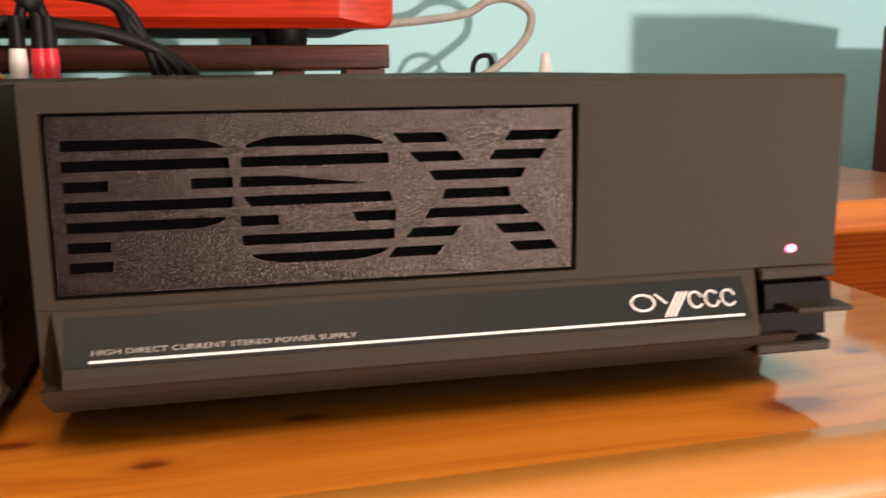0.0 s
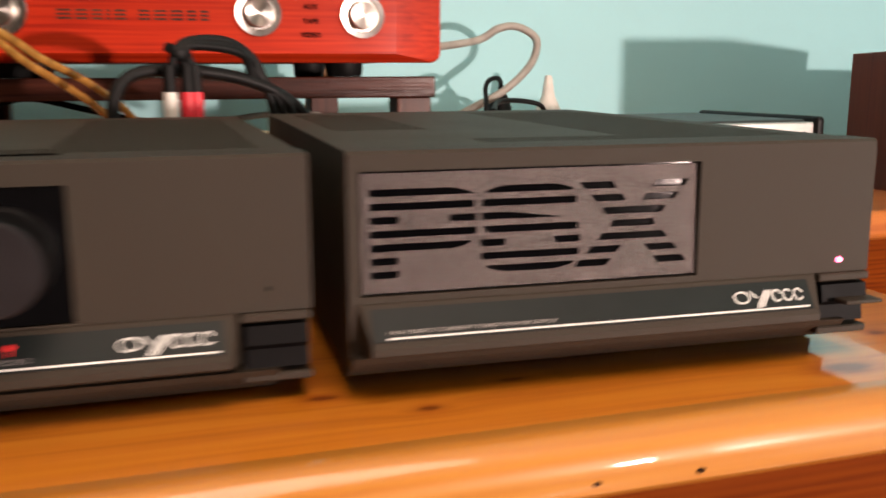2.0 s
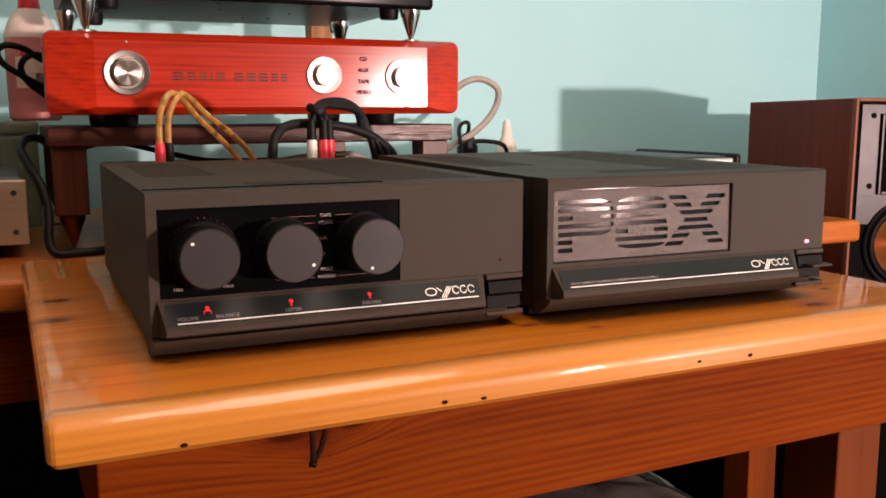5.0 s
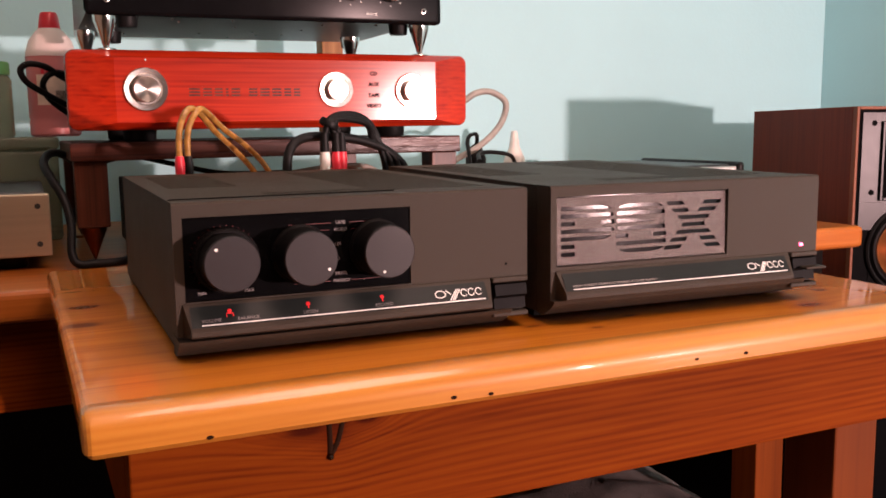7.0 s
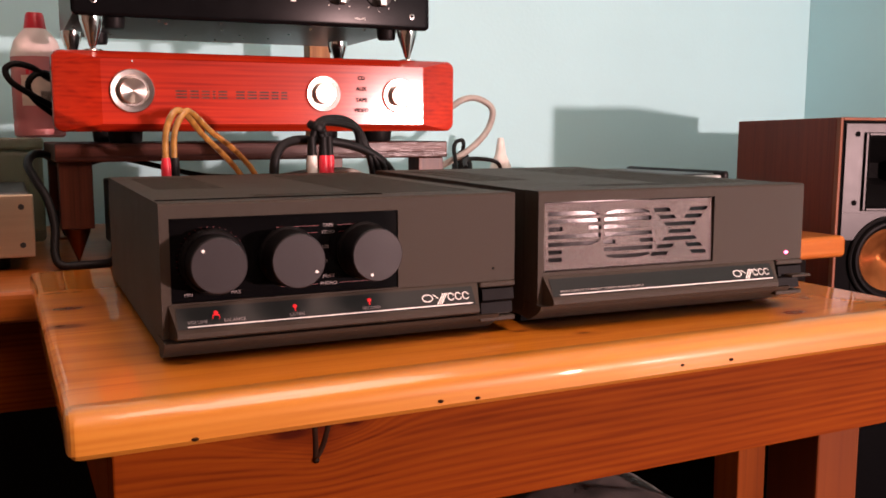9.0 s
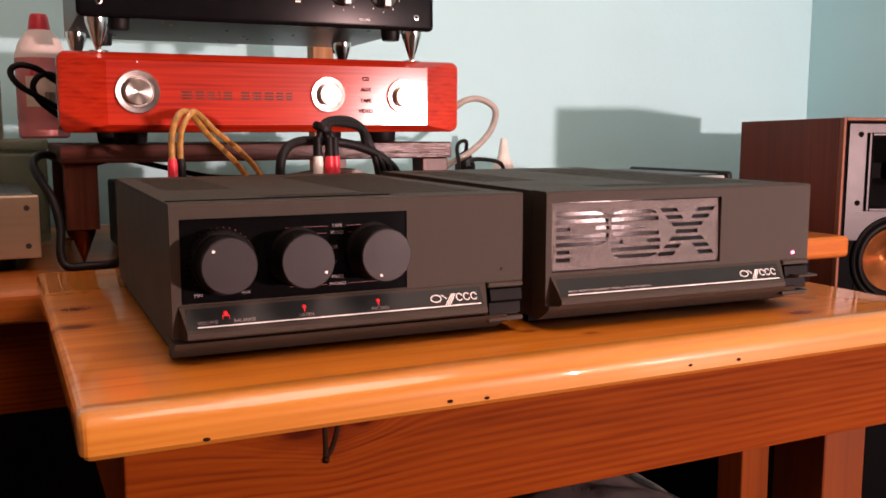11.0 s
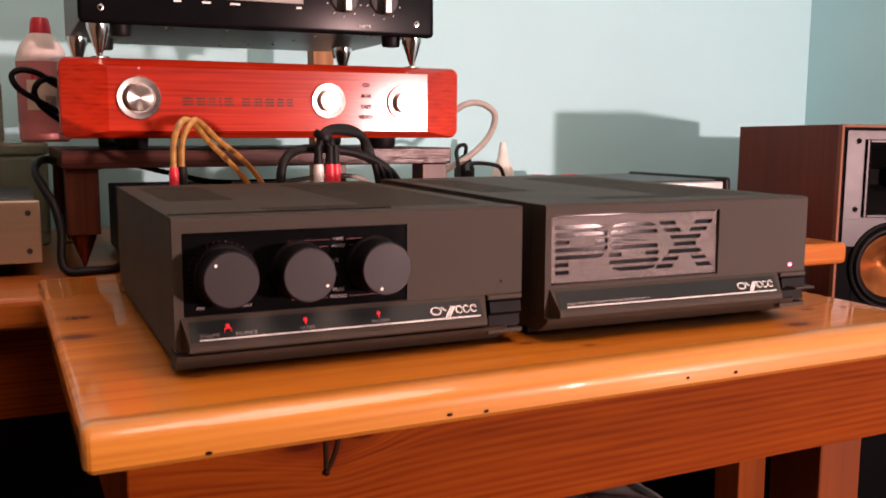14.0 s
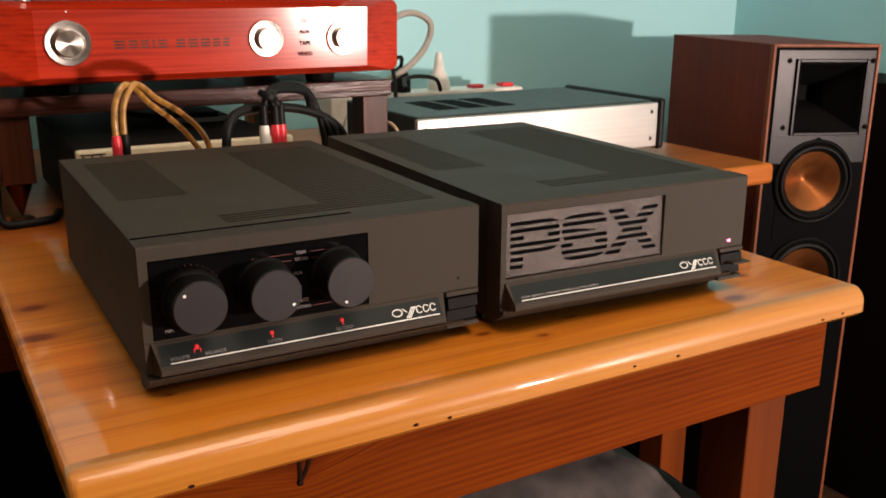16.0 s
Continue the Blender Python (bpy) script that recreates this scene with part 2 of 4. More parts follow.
M_silver = plain("brushed_aluminium", (0.55, 0.51, 0.48), rough=0.36, metal=0.85, vary=0.05, scale=40, bump=0.25, bump_scale=260, stretch=(0.05, 1, 6))
# silver for the left amplifier, its shade and warm reflection mixed into the colour
M_dimsilver = plain("dimmed_warm_aluminium", (0.50, 0.41, 0.29), rough=0.4, metal=0.8, vary=0.05, scale=40, bump=0.2, bump_scale=260, stretch=(0.05, 1, 6))
M_steel = plain("satin_steel", (0.70, 0.68, 0.64), rough=0.24, metal=1.0, vary=0.06, bump=0.1, bump_scale=900)
M_chrome = plain("chrome", (0.75, 0.72, 0.70), rough=0.1, metal=1.0, vary=0.03, bump=0.0, rough_vary=0.03)
M_copper = plain("copper_cone", (0.19, 0.066, 0.020), rough=0.40, metal=1.0, vary=0.04, bump=0.0)
M_spun = plain("spun_steel", (0.62, 0.58, 0.53), rough=0.3, metal=1.0, vary=0.06, bump=0.1, bump_scale=900)
for M_disc, aniso in ((M_copper, 0.75), (M_spun, 0.9)):
    nd = M_disc.node_tree.nodes["Principled BSDF"]
    tg = M_disc.node_tree.nodes.new("ShaderNodeTangent")
    tg.direction_type, tg.axis = "RADIAL", "Z"
    M_disc.node_tree.links.new(tg.outputs[0], nd.inputs["Tangent"])
    nd.inputs["Anisotropic"].default_value = aniso
    nd.inputs["Anisotropic Rotation"].default_value = 0.25
M_spike = plain("dull_copper_spike", (0.16, 0.05, 0.018), rough=0.4, metal=1.0, vary=0.1, bump=0.1)
M_nail = plain("rusty_nail_hole", (0.018, 0.007, 0.003), rough=0.8, spec=0.05)
M_resin = plain("dark_resin", (0.012, 0.004, 0.001), rough=0.12, bump=0.0)
M_baffle = plain("satin_black_baffle", (0.002, 0.002, 0.0023), rough=0.55, metal=0.0, spec=0.02, vary=0.08, bump=0.1)
M_hornplate = plain("gunmetal_plate", (0.0082, 0.0082, 0.0086), rough=0.33, metal=0.8, vary=0.03, bump=0.03, rough_vary=0.03)
M_surround = plain("butyl_surround", (0.004, 0.004, 0.0042), rough=0.5, spec=0.1)
M_horn = plain("black_horn", (0.004, 0.004, 0.0043), rough=0.55, spec=0.12)
M_cream = plain("cream_plastic", (0.72, 0.66, 0.48), rough=0.5)
M_whiteplastic = plain("white_plastic", (0.74, 0.72, 0.66), rough=0.4)
M_redplastic = plain("red_plastic", (0.70, 0.03, 0.045), rough=0.35)
M_gold = plain("amber_cable", (0.34, 0.165, 0.035), rough=0.22, vary=0.35, scale=150, bump=0.25, bump_scale=400, coat=0.6)
M_greycable = plain("grey_cable", (0.36, 0.33, 0.29), rough=0.5)
M_palecable = plain("beige_cable", (0.42, 0.30, 0.19), rough=0.45)
M_cloth = plain("grey_plush_cloth", (0.075, 0.062, 0.058), rough=0.9, vary=0.65, scale=22, bump=0.8, bump_scale=700)
# brown of cabinet and stool taken near black, so it stands for shade too
M_shadecab = plain("shade_and_cabinet_brown", (0.005, 0.0032, 0.0028), rough=0.7, vary=0.2, spec=0.08)
M_bottle_top = glassy("milky_plastic", (0.95, 0.82, 0.76), 0.5, 0.75)
M_bottle_liquid = glassy("pink_liquid_plastic", (0.95, 0.33, 0.32), 0.25, 0.65)
M_paper = plain("paper_label", (0.80, 0.66, 0.54), rough=0.5)
M_green = plain("green_lid", (0.10, 0.38, 0.12), rough=0.4)
M_jar = glassy("cloudy_plastic_box", (0.36, 0.36, 0.25), 0.2, 0.35)


def grille_material():
    """Sand-blasted aluminium with glittering grains."""
    m, nt, N, L, b = nodes_of("sparkling_grille_metal")
    tc = N.new("ShaderNodeTexCoord")
    v = N.new("ShaderNodeTexNoise")
    v.inputs["Scale"].default_value, v.inputs["Detail"].default_value = 2700, 2
    L.new(tc.outputs["Object"], v.inputs["Vector"])
    r = N.new("ShaderNodeValToRGB")
    r.color_ramp.elements[0].position, r.color_ramp.elements[1].position = 0.35, 0.72
    r.color_ramp.elements[0].color, r.color_ramp.elements[1].color = (0.008, 0.0068, 0.0066, 1), (0.088, 0.075, 0.070, 1)
    L.new(v.outputs["Fac"], r.inputs[0])
    L.new(r.outputs[0], b.inputs["Base Color"])
    b.inputs["Metallic"].default_value, b.inputs["Roughness"].default_value = 1.0, 0.27
    bp = N.new("ShaderNodeBump")
    bp.inputs["Strength"].default_value, bp.inputs["Distance"].default_value = 0.45, 0.0005
    L.new(v.outputs["Fac"], bp.inputs["Height"])
    L.new(bp.outputs[0], b.inputs["Normal"])
    return m


M_grille = grille_material()


# ---------- building helpers ----------
def mesh_of(bm, name, material, smooth=False):
    me = bpy.data.meshes.new(name)
    bmesh.ops.recalc_face_normals(bm, faces=bm.faces)
    bm.to_mesh(me)
    bm.free()
    me.materials.append(material)
    if smooth:
        for p in me.polygons:
            p.use_smooth = True
        flat = max(p.area for p in me.polygons) > 0.12 * sum(p.area for p in me.polygons)
        me.set_sharp_from_angle(angle=radians(14 if flat else 40))
    return me


def part(name, bm, material, parent, label="", smooth=True):
    ob = new(name, mesh_of(bm, name, material, smooth))
    ob.parent = parent
    if label:
        ob["label"] = label
    return ob


LEANING = []


def thing(name, m, label, category, group="", lean=True):
    ob = new(name)
    ob.empty_display_size = 0.05
    ob.matrix_basis = m
    tagged(ob, label, category, group)
    if lean:
        LEANING.append(ob)
    return ob


def solo(name, bm, material, label, category, m=None, group="", lean=True, kind="", smooth=True):
    ob = new(name, mesh_of(bm, name, material, smooth))
    if m is not None:
        ob.matrix_basis = m
    tagged(ob, label, category, group, kind)
    if lean:
        LEANING.append(ob)
    return ob


def box(x0, x1, y0, y1, z0, z1, bev=0.0, seg=2, bm=None):
    out = bm or bmesh.new()
    t = bmesh.new() if bev else out
    g = bmesh.ops.create_cube(t, size=1.0)
    for v in g["verts"]:
        v.co = Vector((x0 + (v.co.x + 0.5) * (x1 - x0), y0 + (v.co.y + 0.5) * (y1 - y0), z0 + (v.co.z + 0.5) * (z1 - z0)))
    if bev:
        bmesh.ops.bevel(t, geom=list(t.edges), offset=bev, segments=seg, affect="EDGES", profile=0.5)
        merge(out, t)
    return out


def merge(out, t, m=None):
    if m is not None:
        t.transform(m)
    me = bpy.data.meshes.new("tmp")
    t.to_mesh(me)
    t.free()
    out.from_mesh(me)
    bpy.data.meshes.remove(me)


def turned(profile, m=None, n=40, bm=None):
    """A turned solid: profile of (radius, height) about z, closed by its first and last radius 0 or open."""
    out = bm or bmesh.new()
    t = bmesh.new()
    rings = []
    for r, h in profile:
        if r < 1e-6:
            rings.append([t.verts.new((0, 0, h))])
        else:
            rings.append([t.verts.new((r * math.cos(2 * math.pi * i / n), r * math.sin(2 * math.pi * i / n), h)) for i in range(n)])
    for a, b in zip(rings, rings[1:]):
        if len(a) == 1 and len(b) == 1:
            continue
        for i in range(n):
            j = (i + 1) % n
            if len(a) == 1:
                t.faces.new((a[0], b[i], b[j]))
            elif len(b) == 1:
                t.faces.new((a[i], a[j], b[0]))
            else:
                t.faces.new((a[i], a[j], b[j], b[i]))
    merge(out, t, m)
    return out


FRONT = pose(0, 0, 0, 90, 0, 0)  # turns a solid about z into one that looks along -y


def on_front(x, y, z):
    return Matrix.Translation((x, y, z)) @ FRONT


def extruded(outline, x0, x1, inset=0.0):
    """A (y, z) outline drawn out along x, its ends drawn in by inset where y is below 0."""
    bm = bmesh.new()
    a = [bm.verts.new((x0 + (inset if y < -0.0015 else 0), y, z)) for y, z in outline]
    b = [bm.verts.new((x1 - (inset if y < -0.0015 else 0), y, z)) for y, z in outline]
    n = len(outline)
    for i in range(n):
        j = (i + 1) % n
        bm.faces.new((a[i], a[j], b[j], b[i]))
    bm.faces.new(a)
    bm.faces.new(list(reversed(b)))
    return bm


def prism(outline, z0, z1, bev=0.0):
    """An (x, y) outline drawn out along z."""
    bm = bmesh.new()
    a = [bm.verts.new((x, y, z0)) for x, y in outline]
    b = [bm.verts.new((x, y, z1)) for x, y in outline]
    n = len(outline)
    for i in range(n):
        j = (i + 1) % n
        bm.faces.new((a[i], a[j], b[j], b[i]))
    bm.faces.new(a)
    bm.faces.new(list(reversed(b)))
    if bev:
        bmesh.ops.recalc_face_normals(bm, faces=bm.faces)
        bmesh.ops.bevel(bm, geom=list(bm.edges), offset=bev, segments=3, affect="EDGES", profile=0.5)
    return bm


def slotted(width, height, rows, thick, n=5):
    """A plate in x and y with slots through it. rows: (y0, y1, slots), each slot (left edge, right edge) as functions of s from 0 to 1 across the row."""
    bm = bmesh.new()

    def solid(front):
        f = [bm.verts.new((x, y, 0)) for x, y in front]
        b = [bm.verts.new((x, y, -thick)) for x, y in front]
        m = len(f)
        bm.faces.new(f)
        bm.faces.new(list(reversed(b)))
        for i in range(m):
            j = (i + 1) % m
            bm.faces.new((f[j], f[i], b[i], b[j]))

    left, right = (lambda s: 0.0), (lambda s: width)
    y, below = 0.0, [0.0, width]
    for y0, y1, slots in sorted(rows, key=lambda r: r[0]):
        edges = [left]
        for a, b in slots:
            edges += [a, b]
        edges.append(right)
        above = [e(0.0) for e in edges]
        if y0 > y:
            solid([(x, y) for x in below] + [(x, y0) for x in reversed(above)])
        for i in range(0, len(edges), 2):
            solid([(edges[i + 1](k / n), y0 + (y1 - y0) * k / n) for k in range(n + 1)] + [(edges[i](k / n), y0 + (y1 - y0) * k / n) for k in range(n, -1, -1)])
        y, below = y1, [e(1.0) for e in edges]
    if y < height:
        solid([(x, y) for x in below] + [(width, height), (0.0, height)])
    bmesh.ops.remove_doubles(bm, verts=bm.verts, dist=1e-6)
    return bm


def tube(name, points, radius, material, label, category="cable", parent=None, group="", lean=True, n=10):
    """A round cable through the points, smoothed, as one mesh."""
    pts = [Vector(p) for p in points]
    path = []
    for i in range(len(pts) - 1):
        p0, p1, p2, p3 = pts[max(0, i - 1)], pts[i], pts[i + 1], pts[min(len(pts) - 1, i + 2)]
        for k in range(8):
            s = k / 8
            path.append(0.5 * ((2 * p1) + (p2 - p0) * s + (2 * p0 - 5 * p1 + 4 * p2 - p3) * s * s + (3 * p1 - p0 - 3 * p2 + p3) * s ** 3))
    path.append(pts[-1])
    bm = bmesh.new()
    prev, up = None, Vector((0.13, 0.2, 0.97))
    for i, p in enumerate(path):
        d = (path[min(i + 1, len(path) - 1)] - path[max(i - 1, 0)]).normalized()
        side = d.cross(up)
        if side.length < 1e-4:
            side = d.cross(Vector((1, 0, 0)))
        side.normalize()
        up = side.cross(d).normalized()
        ring = [bm.verts.new(p + radius * (math.cos(2 * math.pi * j / n) * side + math.sin(2 * math.pi * j / n) * up)) for j in range(n)]
        if prev:
            for j in range(n):
                q = (j + 1) % n
                bm.faces.new((prev[j], prev[q], ring[q], ring[j]))
        else:
            bm.faces.new(ring)
        prev = ring
    bm.faces.new(list(reversed(prev)))
    if parent:
        return part(name, bm, material, parent, label)
    return solo(name, bm, material, label, category, group=group, lean=lean)


def words(name, text, size, material, parent, m, align="CENTER", squeeze=1.0, label="", bold=0.0):
    """Printed words as a thin mesh, in the plane of m, facing its z."""
    cu = bpy.data.curves.new("words", "FONT")
    cu.body, cu.size, cu.align_x, cu.align_y, cu.extrude = text, size, align, "CENTER", 0.00004
    cu.resolution_u, cu.offset = 2, bold
    tmp = new("words", cu)
    bpy.context.view_layer.update()
    me = bpy.data.meshes.new_from_object(tmp.evaluated_get(bpy.context.evaluated_depsgraph_get()))
    bpy.data.objects.remove(tmp)
    bpy.data.curves.remove(cu)
    me.materials.clear()
    me.materials.append(material)
    me.transform(m @ Matrix.Diagonal((squeeze, 1, 1, 1)))
    ob = new(name, me)
    ob.parent = parent
    if label:
        ob["label"] = label
    return ob


def bars(spans, h, m, t=0.00008):
    """Flat bars standing for writing: spans of (x0, x1, y0, y1) as shares of h."""
    bm = bmesh.new()
    for x0, x1, y0, y1 in spans:
        box(x0 * h, x1 * h, y0 * h, y1 * h, -t, t, bm=bm)
    bm.transform(m)
    return bm


# ---------- the room ----------
def room():
    w, e, s, n, top = -1.85, 1.375, -5.2, 1.365, 2.45
    for name, b, mt in (("wall_north", (w - 0.1, e + 0.1, n, n + 0.1, 0, top), M_wall), ("wall_east", (e, e + 0.1, s, n - 0.0005, 0, top), M_wall),
                        ("wall_west", (w - 0.1, w, s, n - 0.0005, 0, top), M_dimwall), ("wall_south", (w - 0.1, e + 0.1, s - 0.1, s - 0.0005, 0, top), M_dimwall)):
        solo(name, box(*b), mt, "pale teal painted plaster wall" if mt is M_wall else "unseen closing wall, browned to cut bounced light", "wall", lean=False, kind="structure", smooth=False)
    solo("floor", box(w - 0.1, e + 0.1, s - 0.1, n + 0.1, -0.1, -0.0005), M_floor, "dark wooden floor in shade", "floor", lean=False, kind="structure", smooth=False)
    solo("ceiling", box(w - 0.1, e + 0.1, s - 0.1, n + 0.1, top + 0.0005, top + 0.1), M_ceiling, "off-white painted ceiling", "ceiling", lean=False, kind="structure", smooth=False)


room()


# ---------- the pine table ----------
def table():
    x0, x1, y0, y1, z = -0.2715, 0.3195, 0.199, 0.665, 0.70
    t = thing("pine_table", pose(0, 0, 0, 0, 0, 0.7), "small varnished orange pine table with rounded edges", "table")
    slab = box(x0, x1, y0 + 0.0176, y1, z - 0.0215, z)
    free = [e for e in slab.edges if min(v.co.y for v in e.verts) > y0 + 0.05 or abs(e.verts[0].co.y - e.verts[1].co.y) > 0.1]
    bmesh.ops.bevel(slab, geom=free, offset=0.006, segments=4, affect="EDGES", profile=0.5)
    part("tabletop", slab, M_top, t)
    # lipping board along the front with a well-rounded upper edge
    prof = []
    r = 0.013
    prof.append((y0 + r + 0.001, z))
    for i in range(13):
        a = math.pi / 2 * i / 12
        prof.append((y0 + r - r * math.sin(a), z - r + r * math.cos(a)))
    prof += [(y0, z - r - 0.0005), (y0, z - 0.0195), (y0 + 0.003, z - 0.0225), (y0 + 0.0175, z - 0.0225), (y0 + 0.0175, z)]
    # its ends rounded like the front
    lip = bmesh.new()
    er, loops = 0.006, []
    ends = [(x0 + er - er * math.sin(radians(18 * k)), er - er * math.cos(radians(18 * k))) for k in range(5, -1, -1)]
    for xe, ins in ends + [(x0 + x1 - xe, ins) for xe, ins in reversed(ends)]:
        loops.append([lip.verts.new((xe, min(y + ins, y0 + 0.0175), min(max(zz, z - 0.0225 + ins), z - ins * 0.8))) for y, zz in reversed(prof)])
    for la, lb in zip(loops, loops[1:]):
        for i in range(len(la)):
            j = (i + 1) % len(la)
            lip.faces.new((la[i], la[j], lb[j], lb[i]))
    lip.faces.new(loops[0])
    lip.faces.new(list(reversed(loops[-1])))
    lip = part("edge_board", lip, M_lip, t, "lighter pine edge board with nail holes")
    for x, zz, r_ in ((-0.214, 0.681, 0.0019), (-0.084, 0.6828, 0.0019), (-0.0615, 0.6818, 0.0018), (0.0806, 0.6842, 0.0016), (0.1195, 0.6835, 0.0019), (0.268, 0.6825, 0.0017), (0.291, 0.6835, 0.0017)):
        part("nail_hole", turned([(0, 0.0003), (r_ * 0.8, 0.0002), (r_ * 0.85, -0.0004)], on_front(x, y0, zz) @ Matrix.Diagonal((1.2, 0.66, 1, 1)), 12), M_nail, lip)
    # rails
    yr = 0.222
    zt, zb = z - 0.0225, 0.6105
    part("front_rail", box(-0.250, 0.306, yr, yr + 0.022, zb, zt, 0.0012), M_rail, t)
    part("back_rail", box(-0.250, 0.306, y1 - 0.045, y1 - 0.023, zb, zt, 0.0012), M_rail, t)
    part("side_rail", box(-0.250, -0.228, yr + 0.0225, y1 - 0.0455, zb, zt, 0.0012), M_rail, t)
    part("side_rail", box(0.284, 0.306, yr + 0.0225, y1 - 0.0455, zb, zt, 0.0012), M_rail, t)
    for lx, back in ((-0.226, 0.0), (0.2525, -0.005)):
        for ly in (yr + 0.0235, y1 - 0.1):
            lx += back if ly > 0.4 else 0.0
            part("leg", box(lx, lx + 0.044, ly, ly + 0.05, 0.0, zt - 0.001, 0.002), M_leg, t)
    # bark ring of the loose knot in the front rail, with a bead of resin at its foot
    for xa in (-0.1475, -0.1385):
        tube("bark_crack", [(xa, yr + 0.0011, 0.6760), ((xa - 0.147) / 2 + 0.0003, yr + 0.0010, 0.661), (-0.1470, yr + 0.0008, 0.6530)], 0.0019, M_nail, "black bark line round a knot", parent=t)
    part("resin_bead", turned([(0, -0.0022), (0.0016, -0.0014), (0.0021, 0), (0.0014, 0.0016), (0, 0.0024)], pose(-0.1470, yr - 0.0002, 0.6525), 14), M_resin, t, "dark glossy bead of resin")


table()


# ---------- the long bench behind ----------
def bench():
    z, y0, y1, x0, x1 = 0.684, 0.678, 1.34, -1.7, 0.755
    t = thing("pine_bench", pose(0, 0, 0), "long low varnished pine bench against the wall", "bench")
    part("benchtop", box(x0, x1, y0, y1, z - 0.03, z, 0.007, 3), M_bench, t)
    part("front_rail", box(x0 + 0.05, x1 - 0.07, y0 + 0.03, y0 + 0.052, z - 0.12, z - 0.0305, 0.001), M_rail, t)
    for lx in (x0 + 0.06, -0.62, x1 - 0.13):
        for ly in (y0 + 0.054, y1 - 0.09):
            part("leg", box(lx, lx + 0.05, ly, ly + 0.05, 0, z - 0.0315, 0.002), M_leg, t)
    # two added sheets, not bench parts: black in place of the shade underneath
    part("side_panel", box(x1 - 0.03, x1 - 0.012, y0 + 0.06, y1 - 0.031, 0.02, z - 0.0315), M_shadecab, t, "added dark end sheet standing in for shade under the bench")
    part("back_panel", box(x0 + 0.05, x1 - 0.005, y1 - 0.03, y1 - 0.012, 0.05, z - 0.0315), M_shadecab, t, "added dark sheet standing in for shade under the bench")


bench()
BZ = 0.684


# ---------- the two matching hi-fi units ----------
def lin(a, b):
    return lambda s: a + (b - a) * s


def unit_body(t, w, d, h):
    """Sleeve, slotted lid, front frame with nose and chin. Local x from the left, y to the back, z from the table."""
    sm = 0.019
    foot_h = 0.006
    # sleeve sides and back
    part("side_panel", box(0.0006, 0.002, sm + 0.0014, d, foot_h, h - 0.0004, 0.0004, 1), M_case, t)
    part("side_panel", box(w - 0.002, w - 0.0006, sm + 0.0014, d, foot_h, h - 0.0004, 0.0004, 1), M_case, t)
    part("back_panel", box(0.0021, w - 0.0021, d - 0.002, d - 0.0002, foot_h, h - 0.002), M_blackmetal, t)
    # base lowered almost to the table, its black standing for the shadow there
    part("base_shade_plate", box(0.003, w - 0.003, 0.028, d - 0.003, 0.0012, foot_h + 0.001), M_seam, t)
    # lid with rows of cooling slots
    rows = []
    y = 0.034
    for i in range(4):
        rows.append((y, y + 0.0024, [(lin(0.060, 0.060), lin(0.203, 0.203))]))
        y += 0.0056
    yy = y
    while yy < 0.118:
        rows.append((yy, yy + 0.0024, [(lin(0.128, 0.128), lin(0.203, 0.203))]))
        yy += 0.0056
    while yy < d - 0.032:
        rows.append((yy, yy + 0.0024, [(lin(0.014, 0.014), lin(0.060, 0.060)), (lin(0.128, 0.128), lin(0.203, 0.203))]))
        yy += 0.0056
    rows = [(a - sm - 0.0014, b - sm - 0.0014, s) for a, b, s in rows]
    lid = slotted(w - 0.0012, d - sm - 0.0014, rows, 0.0012, 1)
    lid.transform(Matrix.Translation((0.0006, sm + 0.0014, h - 0.0004)))
    part("lid", lid, M_case2, t, "charcoal lid with rows of cooling slots", smooth=False)
    part("inner_tray", box(0.003, w - 0.003, sm + 0.002, d - 0.004, h - 0.011, h - 0.0075), M_seam, t)
    for fx in (0.022, w - 0.022):
        for fy in (0.06, d - 0.03):
            part("foot", turned([(0, 0), (0.008, 0), (0.0085, 0.001), (0.0085, foot_h - 0.001), (0, foot_h - 0.001)], Matrix.Translation((fx, fy, 0)), 20), M_black, t)


def front_frame(t, w, h, win, drop=0.0):
    """Moulded front: a frame round the window, the nose strip below it and the chin."""
    sm = 0.019
    x0, x1, z0, z1 = win
    bm = bmesh.new()
    e = 0.0012
    zl = 0.0352 - drop
    prof_top = [(e, h), (sm, h), (sm, z1), (0, z1), (0, h - e)]
    merge(bm, extruded(prof_top, 0, w))
    merge(bm, extruded([(0, z0), (sm, z0), (sm, zl), (0, zl)], 0, w))
    merge(bm, extruded([(0, z1), (sm, z1), (sm, z0), (0, z0)], 0, x0))
    merge(bm, extruded([(0, z1), (sm, z1), (sm, z0), (0, z0)], x1, w))
    bmesh.ops.remove_doubles(bm, verts=bm.verts, dist=1e-6)
    part("front_frame", bm, M_case, t, smooth=False)
    # nose: a wedge with slanting ends, its face leaning up
    nose = extruded([(0.0, 0.0350), (-0.0006, 0.0346), (-0.0088, 0.0222), (-0.0098, 0.0208), (-0.0098, 0.0182), (-0.0085, 0.0172), (0.0, 0.0165)], 0.0035, 0.1905, 0.0028)
    nose = part("nose", nose, M_case, t, smooth=False)
    nose.location.z = -drop
    body = extruded([(0.0, zl - 0.0001), (sm, zl - 0.0001), (sm, 0.0168 - drop), (0.0, 0.0168 - drop)], 0.0, 0.1908)
    part("lower_front", body, M_case, t, smooth=False)
    chin = extruded([(-0.0048, 0.0164), (sm, 0.0164), (sm, 0.0056), (0.0110, 0.0056), (0.0095, 0.0060), (0.0010, 0.0106), (-0.0030, 0.0136), (-0.0040, 0.0150)], 0.0002, w - 0.013)
